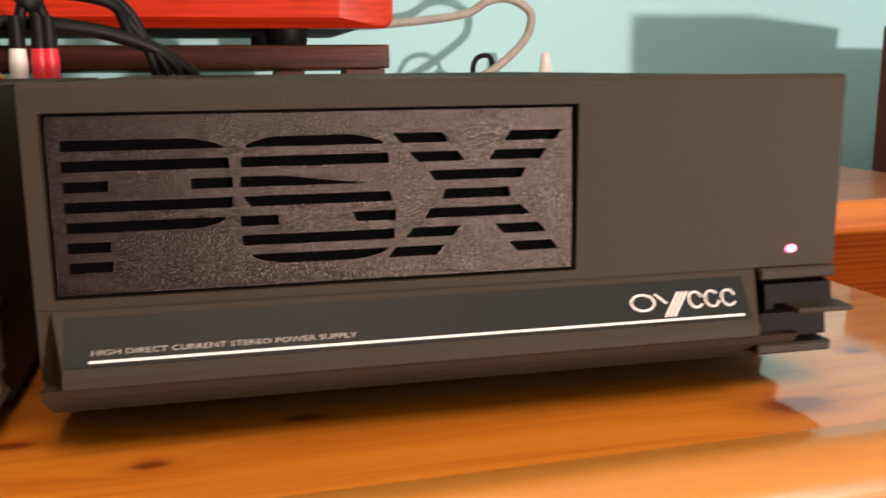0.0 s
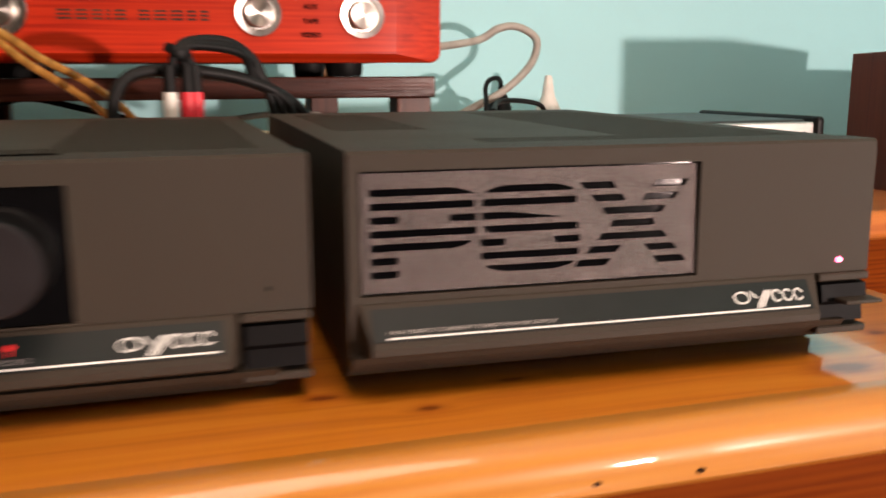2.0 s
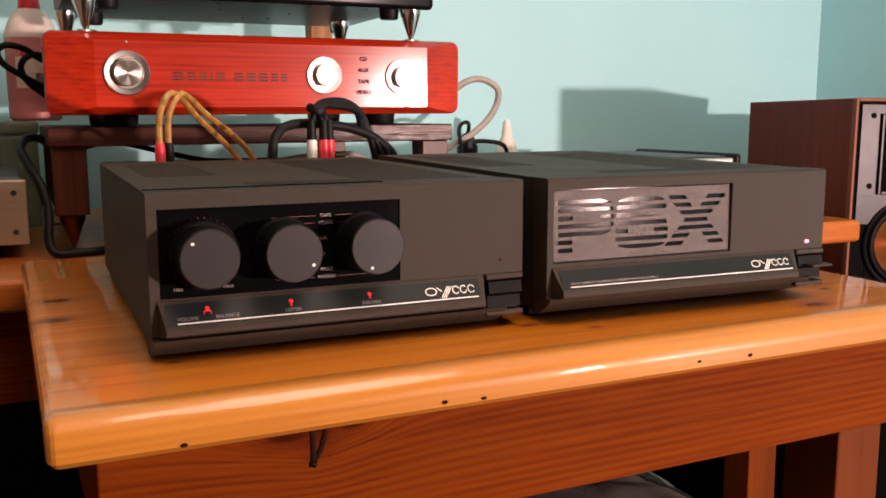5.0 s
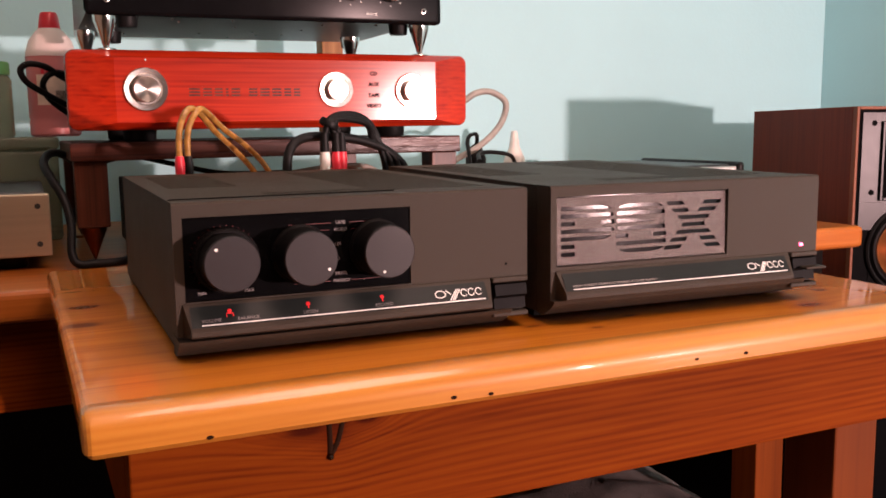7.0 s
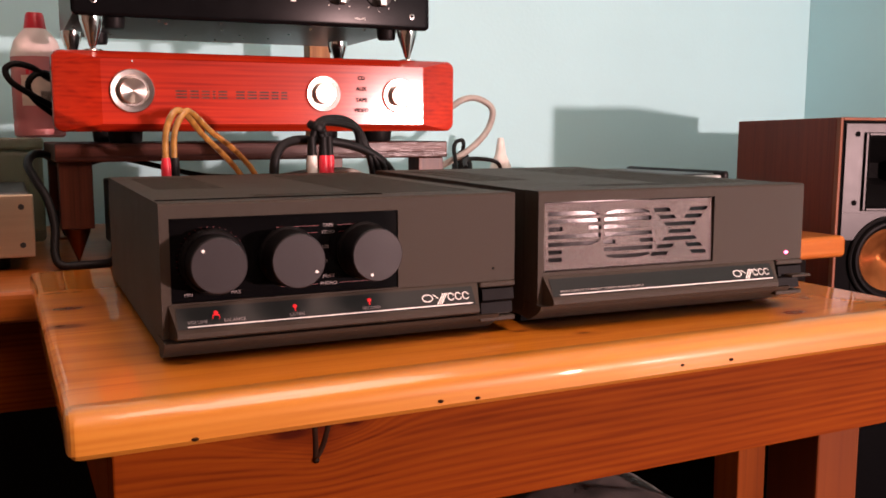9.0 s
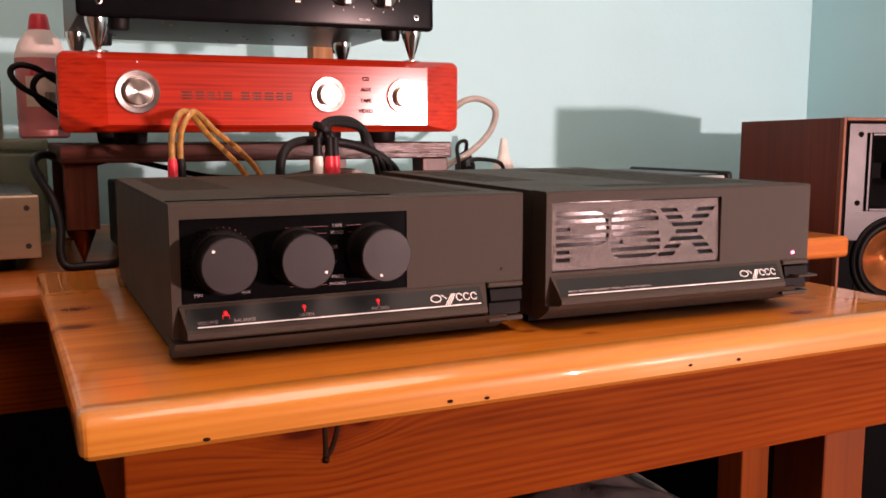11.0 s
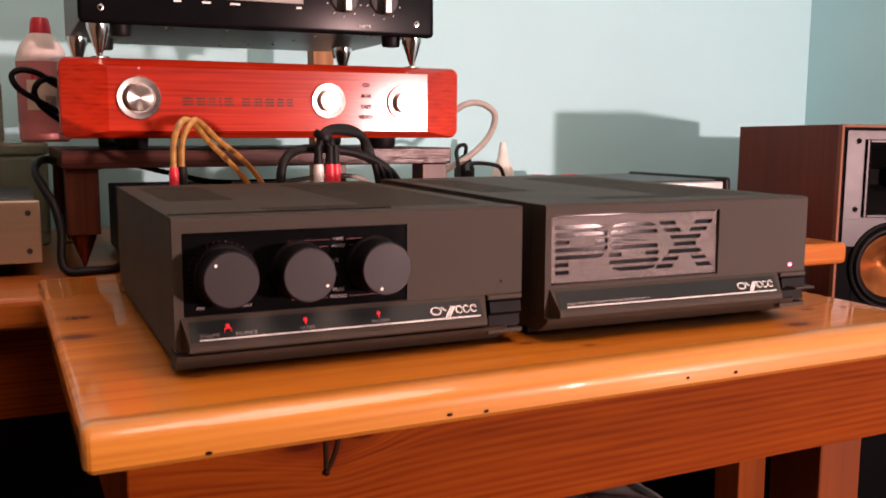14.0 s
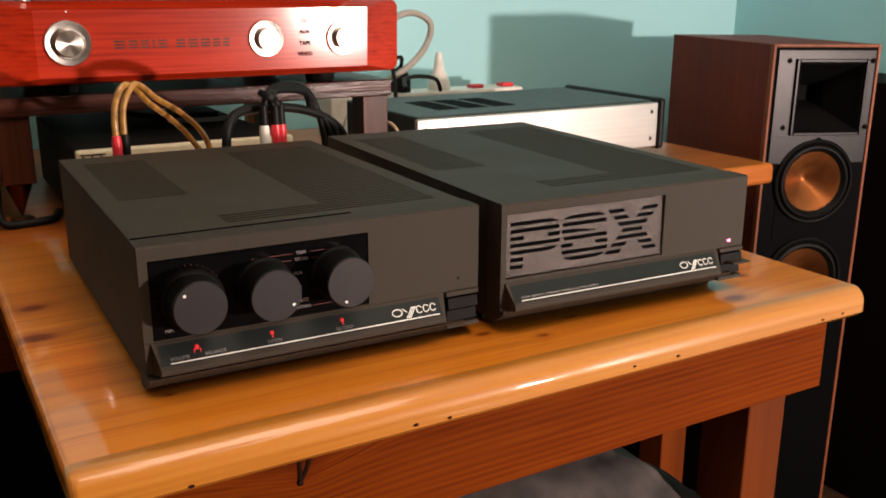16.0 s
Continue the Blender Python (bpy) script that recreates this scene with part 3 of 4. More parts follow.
    part("chin", chin, M_case, t, "dark undercut chin of the front", smooth=False).location.z = -drop * 1.7
    return nose


# plane of the nose fascia: x to the right, y up along its lean, facing out
NOSE_LEAN = math.degrees(math.atan2(0.0082, 0.0125))


def on_nose(x, s, proud=0.0004):
    """A pose on the nose face at x, s metres up from its lower edge."""
    a = radians(NOSE_LEAN)
    y = -0.0088 + s * math.sin(a)
    z = 0.0222 + s * math.cos(a)
    return Matrix.Translation((x, y - proud * math.cos(a), z + proud * math.sin(a))) @ pose(0, 0, 0, 90 - NOSE_LEAN, 0, 0)


def fascia(t, nose, w):
    length = 0.0142
    f = box(0.0068, 0.1858, 0.0008, length - 0.001, -0.0001, 0.0003)
    f.transform(on_nose(0, 0, 0.0))
    part("fascia", f, M_label, nose, "satin green-black printed fascia strip", smooth=False)
    line = box(0.0122, 0.1838, 0.0016, 0.00225, 0, 0.00045)
    line.transform(on_nose(0, 0, 0.0))
    part("white_line", line, M_white, nose, smooth=False)
    # maker's mark as plain strokes: round loops and a sheaf of slanting lines
    bm = bmesh.new()

    def stroke(points, wide=0.00058):
        for (xa, ya), (xb, yb) in zip(points, points[1:]):
            q = bmesh.new()
            d = math.hypot(xb - xa, yb - ya)
            box(-d / 2 - wide * 0.3, d / 2 + wide * 0.3, -wide / 2, wide / 2, -0.00008, 0.00008, bm=q)
            merge(bm, q, on_nose((xa + xb) / 2, (ya + yb) / 2, 0.00042) @ pose(0, 0, 0, 0, 0, math.degrees(math.atan2(yb - ya, xb - xa))))

    def loop(cx, cy, rx, ry, a0, a1, n=12):
        stroke([(cx + rx * math.cos(radians(a0 + (a1 - a0) * i / n)), cy + ry * math.sin(radians(a0 + (a1 - a0) * i / n))) for i in range(n + 1)])

    loop(0.1546, 0.0072, 0.0034, 0.0023, 40, 400)
    for k in range(3):
        stroke([(0.1605 + 0.0013 * k, 0.0029), (0.1655 + 0.0013 * k, 0.0096)])
    stroke([(0.1586, 0.0094), (0.1614, 0.0068)])
    for cx, up in ((0.1703, 1), (0.1752, -1), (0.1802, 1)):
        loop(cx, 0.0072, 0.0020, 0.0023, 20 * up, 320 * up)
    part("logo", bm, M_white, nose, "white line-drawn maker's mark", smooth=False)


def rocker(t, w, proud, drop=0.0):
    """Mains rocker in a recess at the right end of the nose."""
    x0, x1 = 0.1915, w - 0.0008
    hood = bmesh.new()
    box(x0, x1, -0.0026, 0.019, 0.0318, 0.0351, 0.0006, 1, bm=hood)
    box(x0, x1, -0.0032, 0.019, 0.0100, 0.0131, 0.0006, 1, bm=hood)
    box(x0, x1, 0.004, 0.019, 0.0131, 0.0318, bm=hood)
    part("switch_surround", hood, M_case, t, smooth=False).location.z = -drop
    rk = extruded([(-0.0022, 0.0305), (0.0035, 0.0312), (0.0035, 0.0138), (-0.0016, 0.0148), (-0.0005, 0.0215), (-0.0036, 0.0238)], x0 + 0.0016, x1 - 0.0012)
    part("rocker_switch", rk, M_knobside, t, "glossy black rocker switch", smooth=False).location.z = -drop
    if proud:
        part("switch_paddle", box(x0 + 0.0075, x1 + 0.0010, -0.0105, -0.0020, 0.0236, 0.0252, 0.0006, 2), M_case, t)


def power_unit():
    w, d, h = 0.2162, 0.315, 0.0892
    t = thing("power_supply_unit", pose(0.0094, 0.2588, 0.70, 0, 0, -1.8), "charcoal stereo power supply with a slotted metal grille", "power supply", "matching hi-fi units")
    unit_body(t, w, d, h)
    win = (0.0042, 0.1372, 0.0375, 0.0822)
    nose = front_frame(t, w, h, win)
    fascia(t, nose, w)
    words("caption", "HIGH DIRECT CURRENT STEREO POWER SUPPLY", 0.0019, M_caption, nose, on_nose(0.0126, 0.0041, 0.0004), "LEFT", 1.52)
    rocker(t, w, True)
    part("status_led", turned([(0, 0.0012), (0.0011, 0.0009), (0.0016, 0), (0.0016, -0.002)], on_front(0.2022, 0, 0.0402) @ Matrix.Diagonal((1.05, 0.75, 1, 1)), 16), M_led, t, "lit pinkish red status light")
    # grille plate: rows of slots 4.9 mm apart; glossy backing behind them
    gw, gh = 0.1312, 0.0430
    mm = 0.001

    def sl(a0, a1, b0, b1):
        return (lin(a0 * mm, a1 * mm), lin(b0 * mm, b1 * mm))

    def rnd_l(a, big, top):  # left edge rounded at top or bottom
        return lambda s: (a + big * ((s if top else 1 - s) ** 2)) * mm

    def rnd_r(b, big, top):
        return lambda s: (b - big * ((s if top else 1 - s) ** 2)) * mm

    v = [5.7, 10.6, 15.5, 20.4, 25.3, 30.2, 35.1]
    per_row = [
        [(lin(0.0032, 0.0032), rnd_r(40.8, 8.0, True)), (rnd_l(45.9, 7.5, True), rnd_r(80.4, 8.0, True)), sl(84.9, 82.8, 97.5, 95.8), sl(112.4, 114.0, 126.2, 128.0)],
        [sl(3.1, 3.1, 42.1, 41.7), sl(44.5, 44.8, 81.7, 81.5), sl(89.3, 87.0, 101.6, 99.8), sl(108.1, 109.8, 122.0, 123.8)],
        [sl(3.1, 3.1, 13.4, 13.4), sl(32.6, 32.6, 42.6, 42.6), sl(44.3, 44.4, 76.0, 54.2), sl(93.7, 91.8, 116.8, 118.4)],
        [sl(3.0, 3.0, 42.4, 42.4), sl(46.6, 45.0, 82.5, 81.6), sl(95.5, 96.4, 114.1, 113.5)],
        [(lin(0.0031, 0.0031), rnd_r(40.6, 7.0, False)), sl(43.9, 43.8, 53.3, 53.3), sl(73.0, 71.9, 83.1, 83.1), sl(90.5, 92.3, 119.7, 116.9)],
        [sl(3.1, 3.1, 13.0, 13.0), sl(44.4, 44.1, 82.7, 82.8), sl(85.6, 87.7, 98.4, 100.3), sl(111.9, 109.6, 123.9, 121.7)],
        [sl(3.1, 3.1, 13.2, 13.2), (rnd_l(46.2, 8.0, False), rnd_r(80.8, 8.0, False)), sl(80.9, 82.9, 93.8, 96.0), sl(115.8, 113.4, 127.7, 125.4)],
    ]
    rows = []
    for top, slots in zip(v, per_row):
        y1 = gh - (top - 0.0) * mm
        rows.append((y1 - 0.0026, y1, slots))
    plate = slotted(gw, gh, rows, 0.0011, 6)
    plate.transform(Matrix.Translation((win[0] + 0.0009, 0.0013, win[2] + 0.0008)) @ pose(0, 0, 0, 90 - 1.2, 0, 0))
    grille = part("grille", plate, M_grille, t, "sparkling grey metal grille cut with slots", smooth=False)
    back = box(0, 0.133, 0, 0.0447, -0.001, 0)
    back.transform(Matrix.Translation((win[0], 0.0024, win[2])) @ pose(0, 0, 0, 90 - 2.6, 0, 0))
    part("backing", back, M_slotback, grille, "glossy black backing behind the slots", smooth=False)


power_unit()


def amplifier():
    w, d, h = 0.2172, 0.297, 0.0885
    t = thing("integrated_amplifier", pose(-0.2194, 0.2696, 0.70, 0, 0, -0.3), "charcoal integrated amplifier with three black knobs", "amplifier", "matching hi-fi units")
    unit_body(t, w, d, h)
    part("lid_seam", box(0.001, 0.135, 0.0193, 0.0202, h - 0.003, h + 0.0006), M_seam, t, "dark seam at the lid's front edge", smooth=False)
    win = (0.0052, 0.1378, 0.0336, 0.0802)
    nose = front_frame(t, w, h, win, 0.0022)
    fascia(t, nose, w)
    rocker(t, w, False, 0.0022)
    part("status_hole", turned([(0, 0.0001), (0.0009, 0.0001), (0.0010, -0.0004)], on_front(0.2020, 0, 0.0410), 12), M_seam, t)
    panel = part("control_panel", box(win[0] + 0.0004, win[1] - 0.0004, 0.0010, 0.003, win[2] + 0.0004, win[3] - 0.0004), M_gloss, t, "glossy black control panel", smooth=False)
    P = on_front(0, 0.00095, 0)

    def at_panel(x, z):
        return Matrix.Translation((x, 0.00092, z)) @ FRONT

    for txt, x, z in (("TAPE", 0.0945, 0.0730), ("VIDEO", 0.0945, 0.0690), ("AUX", 0.0920, 0.0605), ("CD", 0.0920, 0.0520), ("MUTE", 0.0945, 0.0432), ("PHONO", 0.0945, 0.0390)):
        words("print", txt, 0.0028, M_grey, panel, at_panel(x, z))
    words("print", "MIN", 0.0026, M_grey, panel, at_panel(0.0145, 0.0378))
    words("print", "MAX", 0.0026, M_grey, panel, at_panel(0.0405, 0.0378))
    # fine red guide lines and the dial's ticks
    for z, xa, xb in ((0.0730, 0.064, 0.089), (0.0730, 0.100, 0.122), (0.0390, 0.066, 0.088), (0.0390, 0.101, 0.122), (0.0690, 0.076, 0.088), (0.0690, 0.101, 0.112)):
        part("guide_line", box(xa, xb, 0.00086, 0.00095, z - 0.00013, z + 0.00013), M_redprint, panel, smooth=False)
    for i in range(26):
        s = bmesh.new()
        box(0.0183, 0.0193, -0.00014, 0.00014, 0, 0.00008, bm=s)
        s.transform(P @ Matrix.Translation((0.0275, 0.0562, 0)) @ pose(0, 0, 0, 0, 0, -40 + 260 * i / 25))
        part("dial_tick", s, M_redprint, panel, smooth=False)
    for i, (x, z, dot) in enumerate(((0.0275, 0.0562, 135), (0.0708, 0.0562, -33), (0.1168, 0.0570, -108))):
        m = on_front(x, 0.0010, z)
        if i == 0:
            ring = part("balance_ring", turned([(0.0178, 0), (0.0178, 0.0085), (0.0170, 0.0095), (0, 0.0095)], m, 56), M_knobside, t)
            g = bmesh.new()
            for k in range(44):
                s = bmesh.new()
                box(0.0174, 0.0182, -0.0004, 0.0004, 0.001, 0.0085, bm=s)
                merge(g, s, m @ pose(0, 0, 0, 0, 0, 360 * k / 44))
            part("grip", g, M_knobside, ring, smooth=False)
        kn = part("knob", turned([(0.0172 if i else 0.0160, 0.0), (0.0172 if i else 0.0160, 0.002), (0.0158, 0.0035 if i else 0.011), (0.0153, 0.0210), (0, 0.0211)], m, 56), M_knobside, t, "matt black cylindrical knob with a pale dot")
        part("cap", turned([(0.0153, 0.0212), (0.0151, 0.0221), (0.0146, 0.0226), (0, 0.0226)], m, 56), M_knob, kn, "flat black knob face, greyed as if lit")
        a = radians(dot)
        part("pointer_dot", turned([(0, 0.0002), (0.00085, 0.0002), (0.0009, -0.0002)], m @ Matrix.Translation((0.0118 * math.cos(a), 0.0118 * math.sin(a), 0.0227)), 12), M_white, kn)
    # markers and words on the nose
    for txt, x, al in (("VOLUME", 0.0122, "LEFT"), ("BALANCE", 0.0318, "LEFT")):
        words("print", txt, 0.0028, M_grey, nose, on_nose(x, 0.0043, 0.0004), al)
    for txt, x in (("LISTEN", 0.0733), ("RECORD", 0.1180)):
        words("print", txt, 0.0028, M_grey, nose, on_nose(x, 0.0043, 0.0004))
    for x, big in ((0.0279, True), (0.0725, False), (0.1174, False)):
        bm = turned([(0, 0.0006), (0.0010, 0.0004), (0.0013, 0)], on_nose(x, 0.0094, 0.0003), 14)
        if big:
            for dx in (-0.0018, 0.0018):
                s = bmesh.new()
                box(dx - 0.0002, dx + 0.0002, -0.0036, -0.0012, 0, 0.0001, bm=s)
                merge(bm, s, on_nose(x, 0.0094, 0.0004))
            s = bmesh.new()
            box(-0.0018, 0.0018, -0.0018, -0.0012, 0, 0.0001, bm=s)
            merge(bm, s, on_nose(x, 0.0094, 0.0004))
        else:
            s = bmesh.new()
            box(-0.00035, 0.00035, -0.0030, 0, 0, 0.0001, bm=s)
            merge(bm, s, on_nose(x, 0.0094, 0.0004))
        part("red_marker", bm, M_redmark, nose, "small glowing red marker")


amplifier()


# ---------- rack, red amplifier and black unit above ----------
def rack():
    t = thing("wooden_rack", pose(0, 0, 0), "rough dark-stained wooden shelf on spiked legs", "rack")
    x0, x1, y0, y1, z0, z1 = -0.2465, 0.2115, 0.822, 1.16, 0.7965, 0.8165
    part("shelf_board", box(x0, x1, y0, y1, z0, z1, 0.0015), M_rack, t)
    for i, (lx, ly) in enumerate(((x0 + 0.003, y0 + 0.006), (x1 - 0.037, y0 + 0.006), (x0 + 0.003, y1 - 0.05), (x1 - 0.075, y1 - 0.05))):
        leg = part("leg", box(lx, lx + 0.034, ly, ly + 0.034, 0.7245, z0 - 0.0003, 0.001), M_rackleg, t)
        part("spike", turned([(0, 0.0), (0.0012, 0.001), (0.0135, 0.033), (0.0135, 0.0365), (0, 0.0365)], pose(lx + 0.017, ly + 0.017, BZ + 0.0032), 28), M_spike if i == 0 else M_blackmetal, leg, "turned metal spike")
        part("spike_disc", turned([(0, 0.0034), (0.009, 0.0034), (0.012, 0.002), (0.0125, 0), (0, 0)], pose(lx + 0.017, ly + 0.017, BZ), 28), M_copper, leg)
    # chipped splinters along the front edge
    random.seed(4)
    for k in range(34):
        x = random.uniform(0.0, x1 - 0.012)
        z = random.uniform(z0 + 0.002, z1 - 0.002)
        part("splinter", box(x, x + random.uniform(0.006, 0.02), y0 - random.uniform(0.0003, 0.0009), y0 + 0.001, z, z + random.uniform(0.0006, 0.0014)), M_rack, t, smooth=False)


rack()


def knob_ring(parent, tilt, x, y, z, r):
    m = on_front(x, y, z)
    ring = part("knob_bezel", turned([(r, 0), (r, 0.0025), (r * 0.96, 0.0035), (r * 0.74, 0.0030), (r * 0.70, 0.0015), (0, 0.0015)], m, 48), M_steel, parent, "satin steel knob surround")
    ring.matrix_basis = tilt
    kn = part("knob", turned([(r * 0.60, 0.0012), (r * 0.60, 0.0100), (r * 0.56, 0.0113), (r * 0.2, 0.0106), (0, 0.0102)], None, 48), M_spun, ring, "turned steel knob")
    kn.matrix_basis = m


def red_amplifier():
    x0, x1, y0, z0, z1 = -0.2465, 0.2120, 0.792, 0.8285, 0.9130
    t = thing("red_wood_amplifier", pose(0, 0, 0), "tube preamplifier with a glossy red wooden front", "amplifier")
    cx0, cx1, rad = x0 + 0.047, x1 - 0.047, 0.010

    def corner(cx, cz, a0):
        return [(cx + rad * math.cos(radians(a0 + 15 * i)), cz + rad * math.sin(radians(a0 + 15 * i))) for i in range(7)]

    edge = corner(x1 - rad, z0 + rad, -90) + corner(x1 - rad, z1 - rad, 0) + corner(x0 + rad, z1 - rad, 90) + corner(x0 + rad, z0 + rad, 180)
    face = [(cx1, z0 + 0.0085)] * 7 + [(cx1, z1 - 0.0085)] * 7 + [(cx0, z1 - 0.0085)] * 7 + [(cx0, z0 + 0.0085)] * 7
    bm = bmesh.new()
    inner = [bm.verts.new((x, y0, z)) for x, z in face[::7]]
    fr = [bm.verts.new((x, y0 + 0.0118, z)) for x, z in edge]
    bk = [bm.verts.new((x, y0 + 0.036, z)) for x, z in edge]
    m = len(edge)
    bm.faces.new(inner)
    bm.faces.new(list(reversed(bk)))
    for i in range(m):
        j = (i + 1) % m
        bm.faces.new((fr[j], fr[i], bk[i], bk[j]))
        if i // 7 == j // 7:
            bm.faces.new((inner[i // 7], fr[i], fr[j]))
        else:
            bm.faces.new((inner[i // 7], fr[i], fr[j], inner[j // 7]))
    bmesh.ops.recalc_face_normals(bm, faces=bm.faces)
    rim = [e for e in bm.edges if e.verts[0] in fr and e.verts[1] in fr]
    bmesh.ops.bevel(bm, geom=rim, offset=0.003, segments=3, affect="EDGES", profile=0.5)
    front = part("wooden_front", bm, M_red, t, "glossy red grained wooden front panel")
    front.matrix_basis = Matrix.Translation((0, y0, 0.87)) @ pose(0, 0, 0, 1.5, 0, 0) @ Matrix.Translation((0, -y0, -0.87))
    part("chassis", box(x0 + 0.012, x1 - 0.012, y0 + 0.0345, 1.10, z0 + 0.004, z1 - 0.004, 0.002), M_blackmetal, t)
    knob_ring(t, front.matrix_basis, -0.1690, y0 + 0.0003, 0.8715, 0.0228)
    knob_ring(t, front.matrix_basis, 0.0405, y0 + 0.0003, 0.8715, 0.0205)
    knob_ring(t, front.matrix_basis, 0.1335, y0 + 0.0003, 0.8705, 0.0205)
    for txt, z in (("CD", 0.8900), ("AUX", 0.8777), ("TAPE", 0.8650), ("VIDEO", 0.8530)):
        words("print", txt, 0.0062, M_seam, front, on_front(0.0865, y0 - 0.0005, z), bold=0.00022)
    # engraved maker's name as plain bars, each of a letter's width
    x = 0.0
    for wd in (1.25, 1.0, 0.9, 0.35, 1.0, 0, 1.0, 1.1, 1.1, 0.85, 0.75):
        if wd == 0:
            x += 0.7
            continue
        edge = [(x, x + wd, 0.0, 0.22), (x, x + wd, 0.4, 0.6), (x, x + wd, 0.78, 1.0)]
        mark = bars(edge, 0.0085, on_front(-0.1245, y0 - 0.0001, 0.8645) @ Matrix.Diagonal((1.12, 1, 1, 1)), 0.0002)
        part("engraved_mark", mark, M_rackleg, front, smooth=False)
        x += wd + 0.32
    part("status_hole", turned([(0, 0.0003), (0.0011, 0.0003), (0.0012, 0)], on_front(-0.168, y0, 0.9025), 12), M_steel, front)
    for fx in (x0 + 0.075, x1 - 0.085):
        for fy in (0.85, 1.06):
            part("foot", turned([(0, 0), (0.016, 0), (0.0175, 0.002), (0.019, 0.0168), (0, 0.0168)], pose(fx, fy, 0.8167), 28), M_black, t)


red_amplifier()


def black_unit():
    x0, x1, y0, z0 = -0.2255, 0.1735, 0.790, 0.9475
    t = thing("black_amplifier", pose(0, 0, 0), "gloss black amplifier standing on chrome cone feet", "amplifier")
    part("front_panel", box(x0, x1, y0, y0 + 0.009, z0, z0 + 0.135, 0.006, 4), M_mirrorblack, t, "gloss black front panel with rounded corners")
    part("chassis", box(x0 + 0.004, x1 - 0.006, y0 + 0.0095, y0 + 0.30, z0 + 0.006, z0 + 0.125, 0.001), M_greymetal, t, "grey sheet metal chassis")
    random.seed(9)
    for k in range(16):
        part("screw", turned([(0, -0.0016), (0.0016, -0.0014), (0.0020, 0)], pose(random.uniform(x0 + 0.01, x1 - 0.02), random.uniform(y0 + 0.05, y0 + 0.28), z0 + 0.006), 10), M_chrome, t)
    for fx in (x0 + 0.045, x1 - 0.04):
        for fy in (y0 + 0.04, y0 + 0.23):
            part("rubber_foot", turned([(0, -0.0085), (0.010, -0.0085), (0.011, -0.006), (0.012, 0.0055), (0, 0.0055)], pose(fx, fy, z0), 20), M_black, t)
    for sx in (x0 + 0.022, x1 - 0.023):
        m = on_front(sx, y0, z0 + 0.0155)
        part("panel_screw", turned([(0.0032, 0), (0.0032, 0.0006), (0.0020, 0.0008), (0.0016, -0.0003), (0, -0.0003)], m, 20), M_steel, t)
    for kx, kr in ((0.0605, 0.0085), (0.109, 0.0085)):
        m = on_front(kx, y0, z0 + 0.041)
        kb = part("knob", turned([(0.017, 0), (0.017, 0.002), (0.015, 0.003), (0, 0.003)], m, 36), M_blackmetal, t)
        bar = box(-0.0045, 0.0045, -0.017, 0.017, 0.003, 0.016, 0.0015)
        bar.transform(m)
        part("knob_handle", bar, M_steel, kb, "silver lever of the knob")
        ticks = bmesh.new()
        for k in range(9):
            s = bmesh.new()
            box(0.0205, 0.0222, -0.0004, 0.0004, 0, 0.00015, bm=s)
            merge(ticks, s, m @ pose(0, 0, 0, 0, 0, -230 + 280 * k / 8))
        part("tick_marks", ticks, M_white, kb, smooth=False)
    words("print", "VOLUME", 0.0036, M_white, t, on_front(0.0855, y0 - 0.0002, z0 + 0.0100))
    wr = bmesh.new()
    for bx, wd in ((-0.100, 0.009), (-0.070, 0.011), (0.004, 0.006), (-0.130, 0.008)):
        box(bx, bx + wd, y0 - 0.0002, y0 + 0.001, z0 + 0.0255, z0 + 0.0275, bm=wr)
    part("small_print", wr, M_white, t, "small white print", smooth=False)
    part("display", box(-0.155, 0.012, y0 - 0.0004, y0 + 0.001, z0 + 0.031, z0 + 0.052), M_greymetal, t, "grey switch strip", smooth=False)
    for bx in (-0.142, -0.122, -0.098, -0.072, -0.046, -0.022):
        part("button", turned([(0.0032, 0), (0.0032, 0.005), (0, 0.0055)], on_front(bx, y0 - 0.0004, z0 + 0.041), 16), M_steel, t)
    for sx, sy in ((-0.2045, 0.812), (0.1535, 0.812), (-0.214, 0.99), (0.126, 0.99)):
        c = part("cone_foot", turned([(0, 0.0015), (0.0022, 0.0015), (0.0118, 0.030), (0.0122, 0.0375), (0.0115, 0.0379), (0, 0.0379)], pose(sx, sy, 0.9131), 36), M_chrome, t, "polished chrome cone foot")
        part("cone_disc", turned([(0, 0.0018), (0.009, 0.0018), (0.0105, 0.001), (0.0108, 0), (0, 0)], pose(sx, sy, 0.9131), 30), M_chrome, c)


black_unit()


def slim_unit(name, x0, x1, y0, y1, z0, z1, label, cheek, plate=M_silver, cover=M_blackmetal):
    t = thing(name, pose(0, 0, 0), label, "hi-fi unit")
    fp = part("front_plate", box(x0, x1, y0, y0 + 0.008, z0, z1, 0.0018, 3), plate, t, "brushed silver front plate")
    part("cover", box(x0 + 0.004, x1 - 0.004, y0 + 0.0085, y1, z0 + 0.004, z1 + 0.0025, 0.003), cover, t, "black painted metal cover")
    if cheek:
        part("end_cheek", box(x1 + 0.0002, x1 + 0.012, y0 - 0.004, y1 + 0.002, z0 - 0.004, z1 + 0.006, 0.005, 3), M_black, t, "black rounded end cheek")
    for sx in (x0 + 0.012, x1 - 0.012):
        for sz in (z0 + 0.013, z1 - 0.013):
            part("screw", turned([(0, 0.0004), (0.0026, 0.0006), (0.0030, 0)], on_front(sx, y0, sz), 14), M_blackmetal, fp)
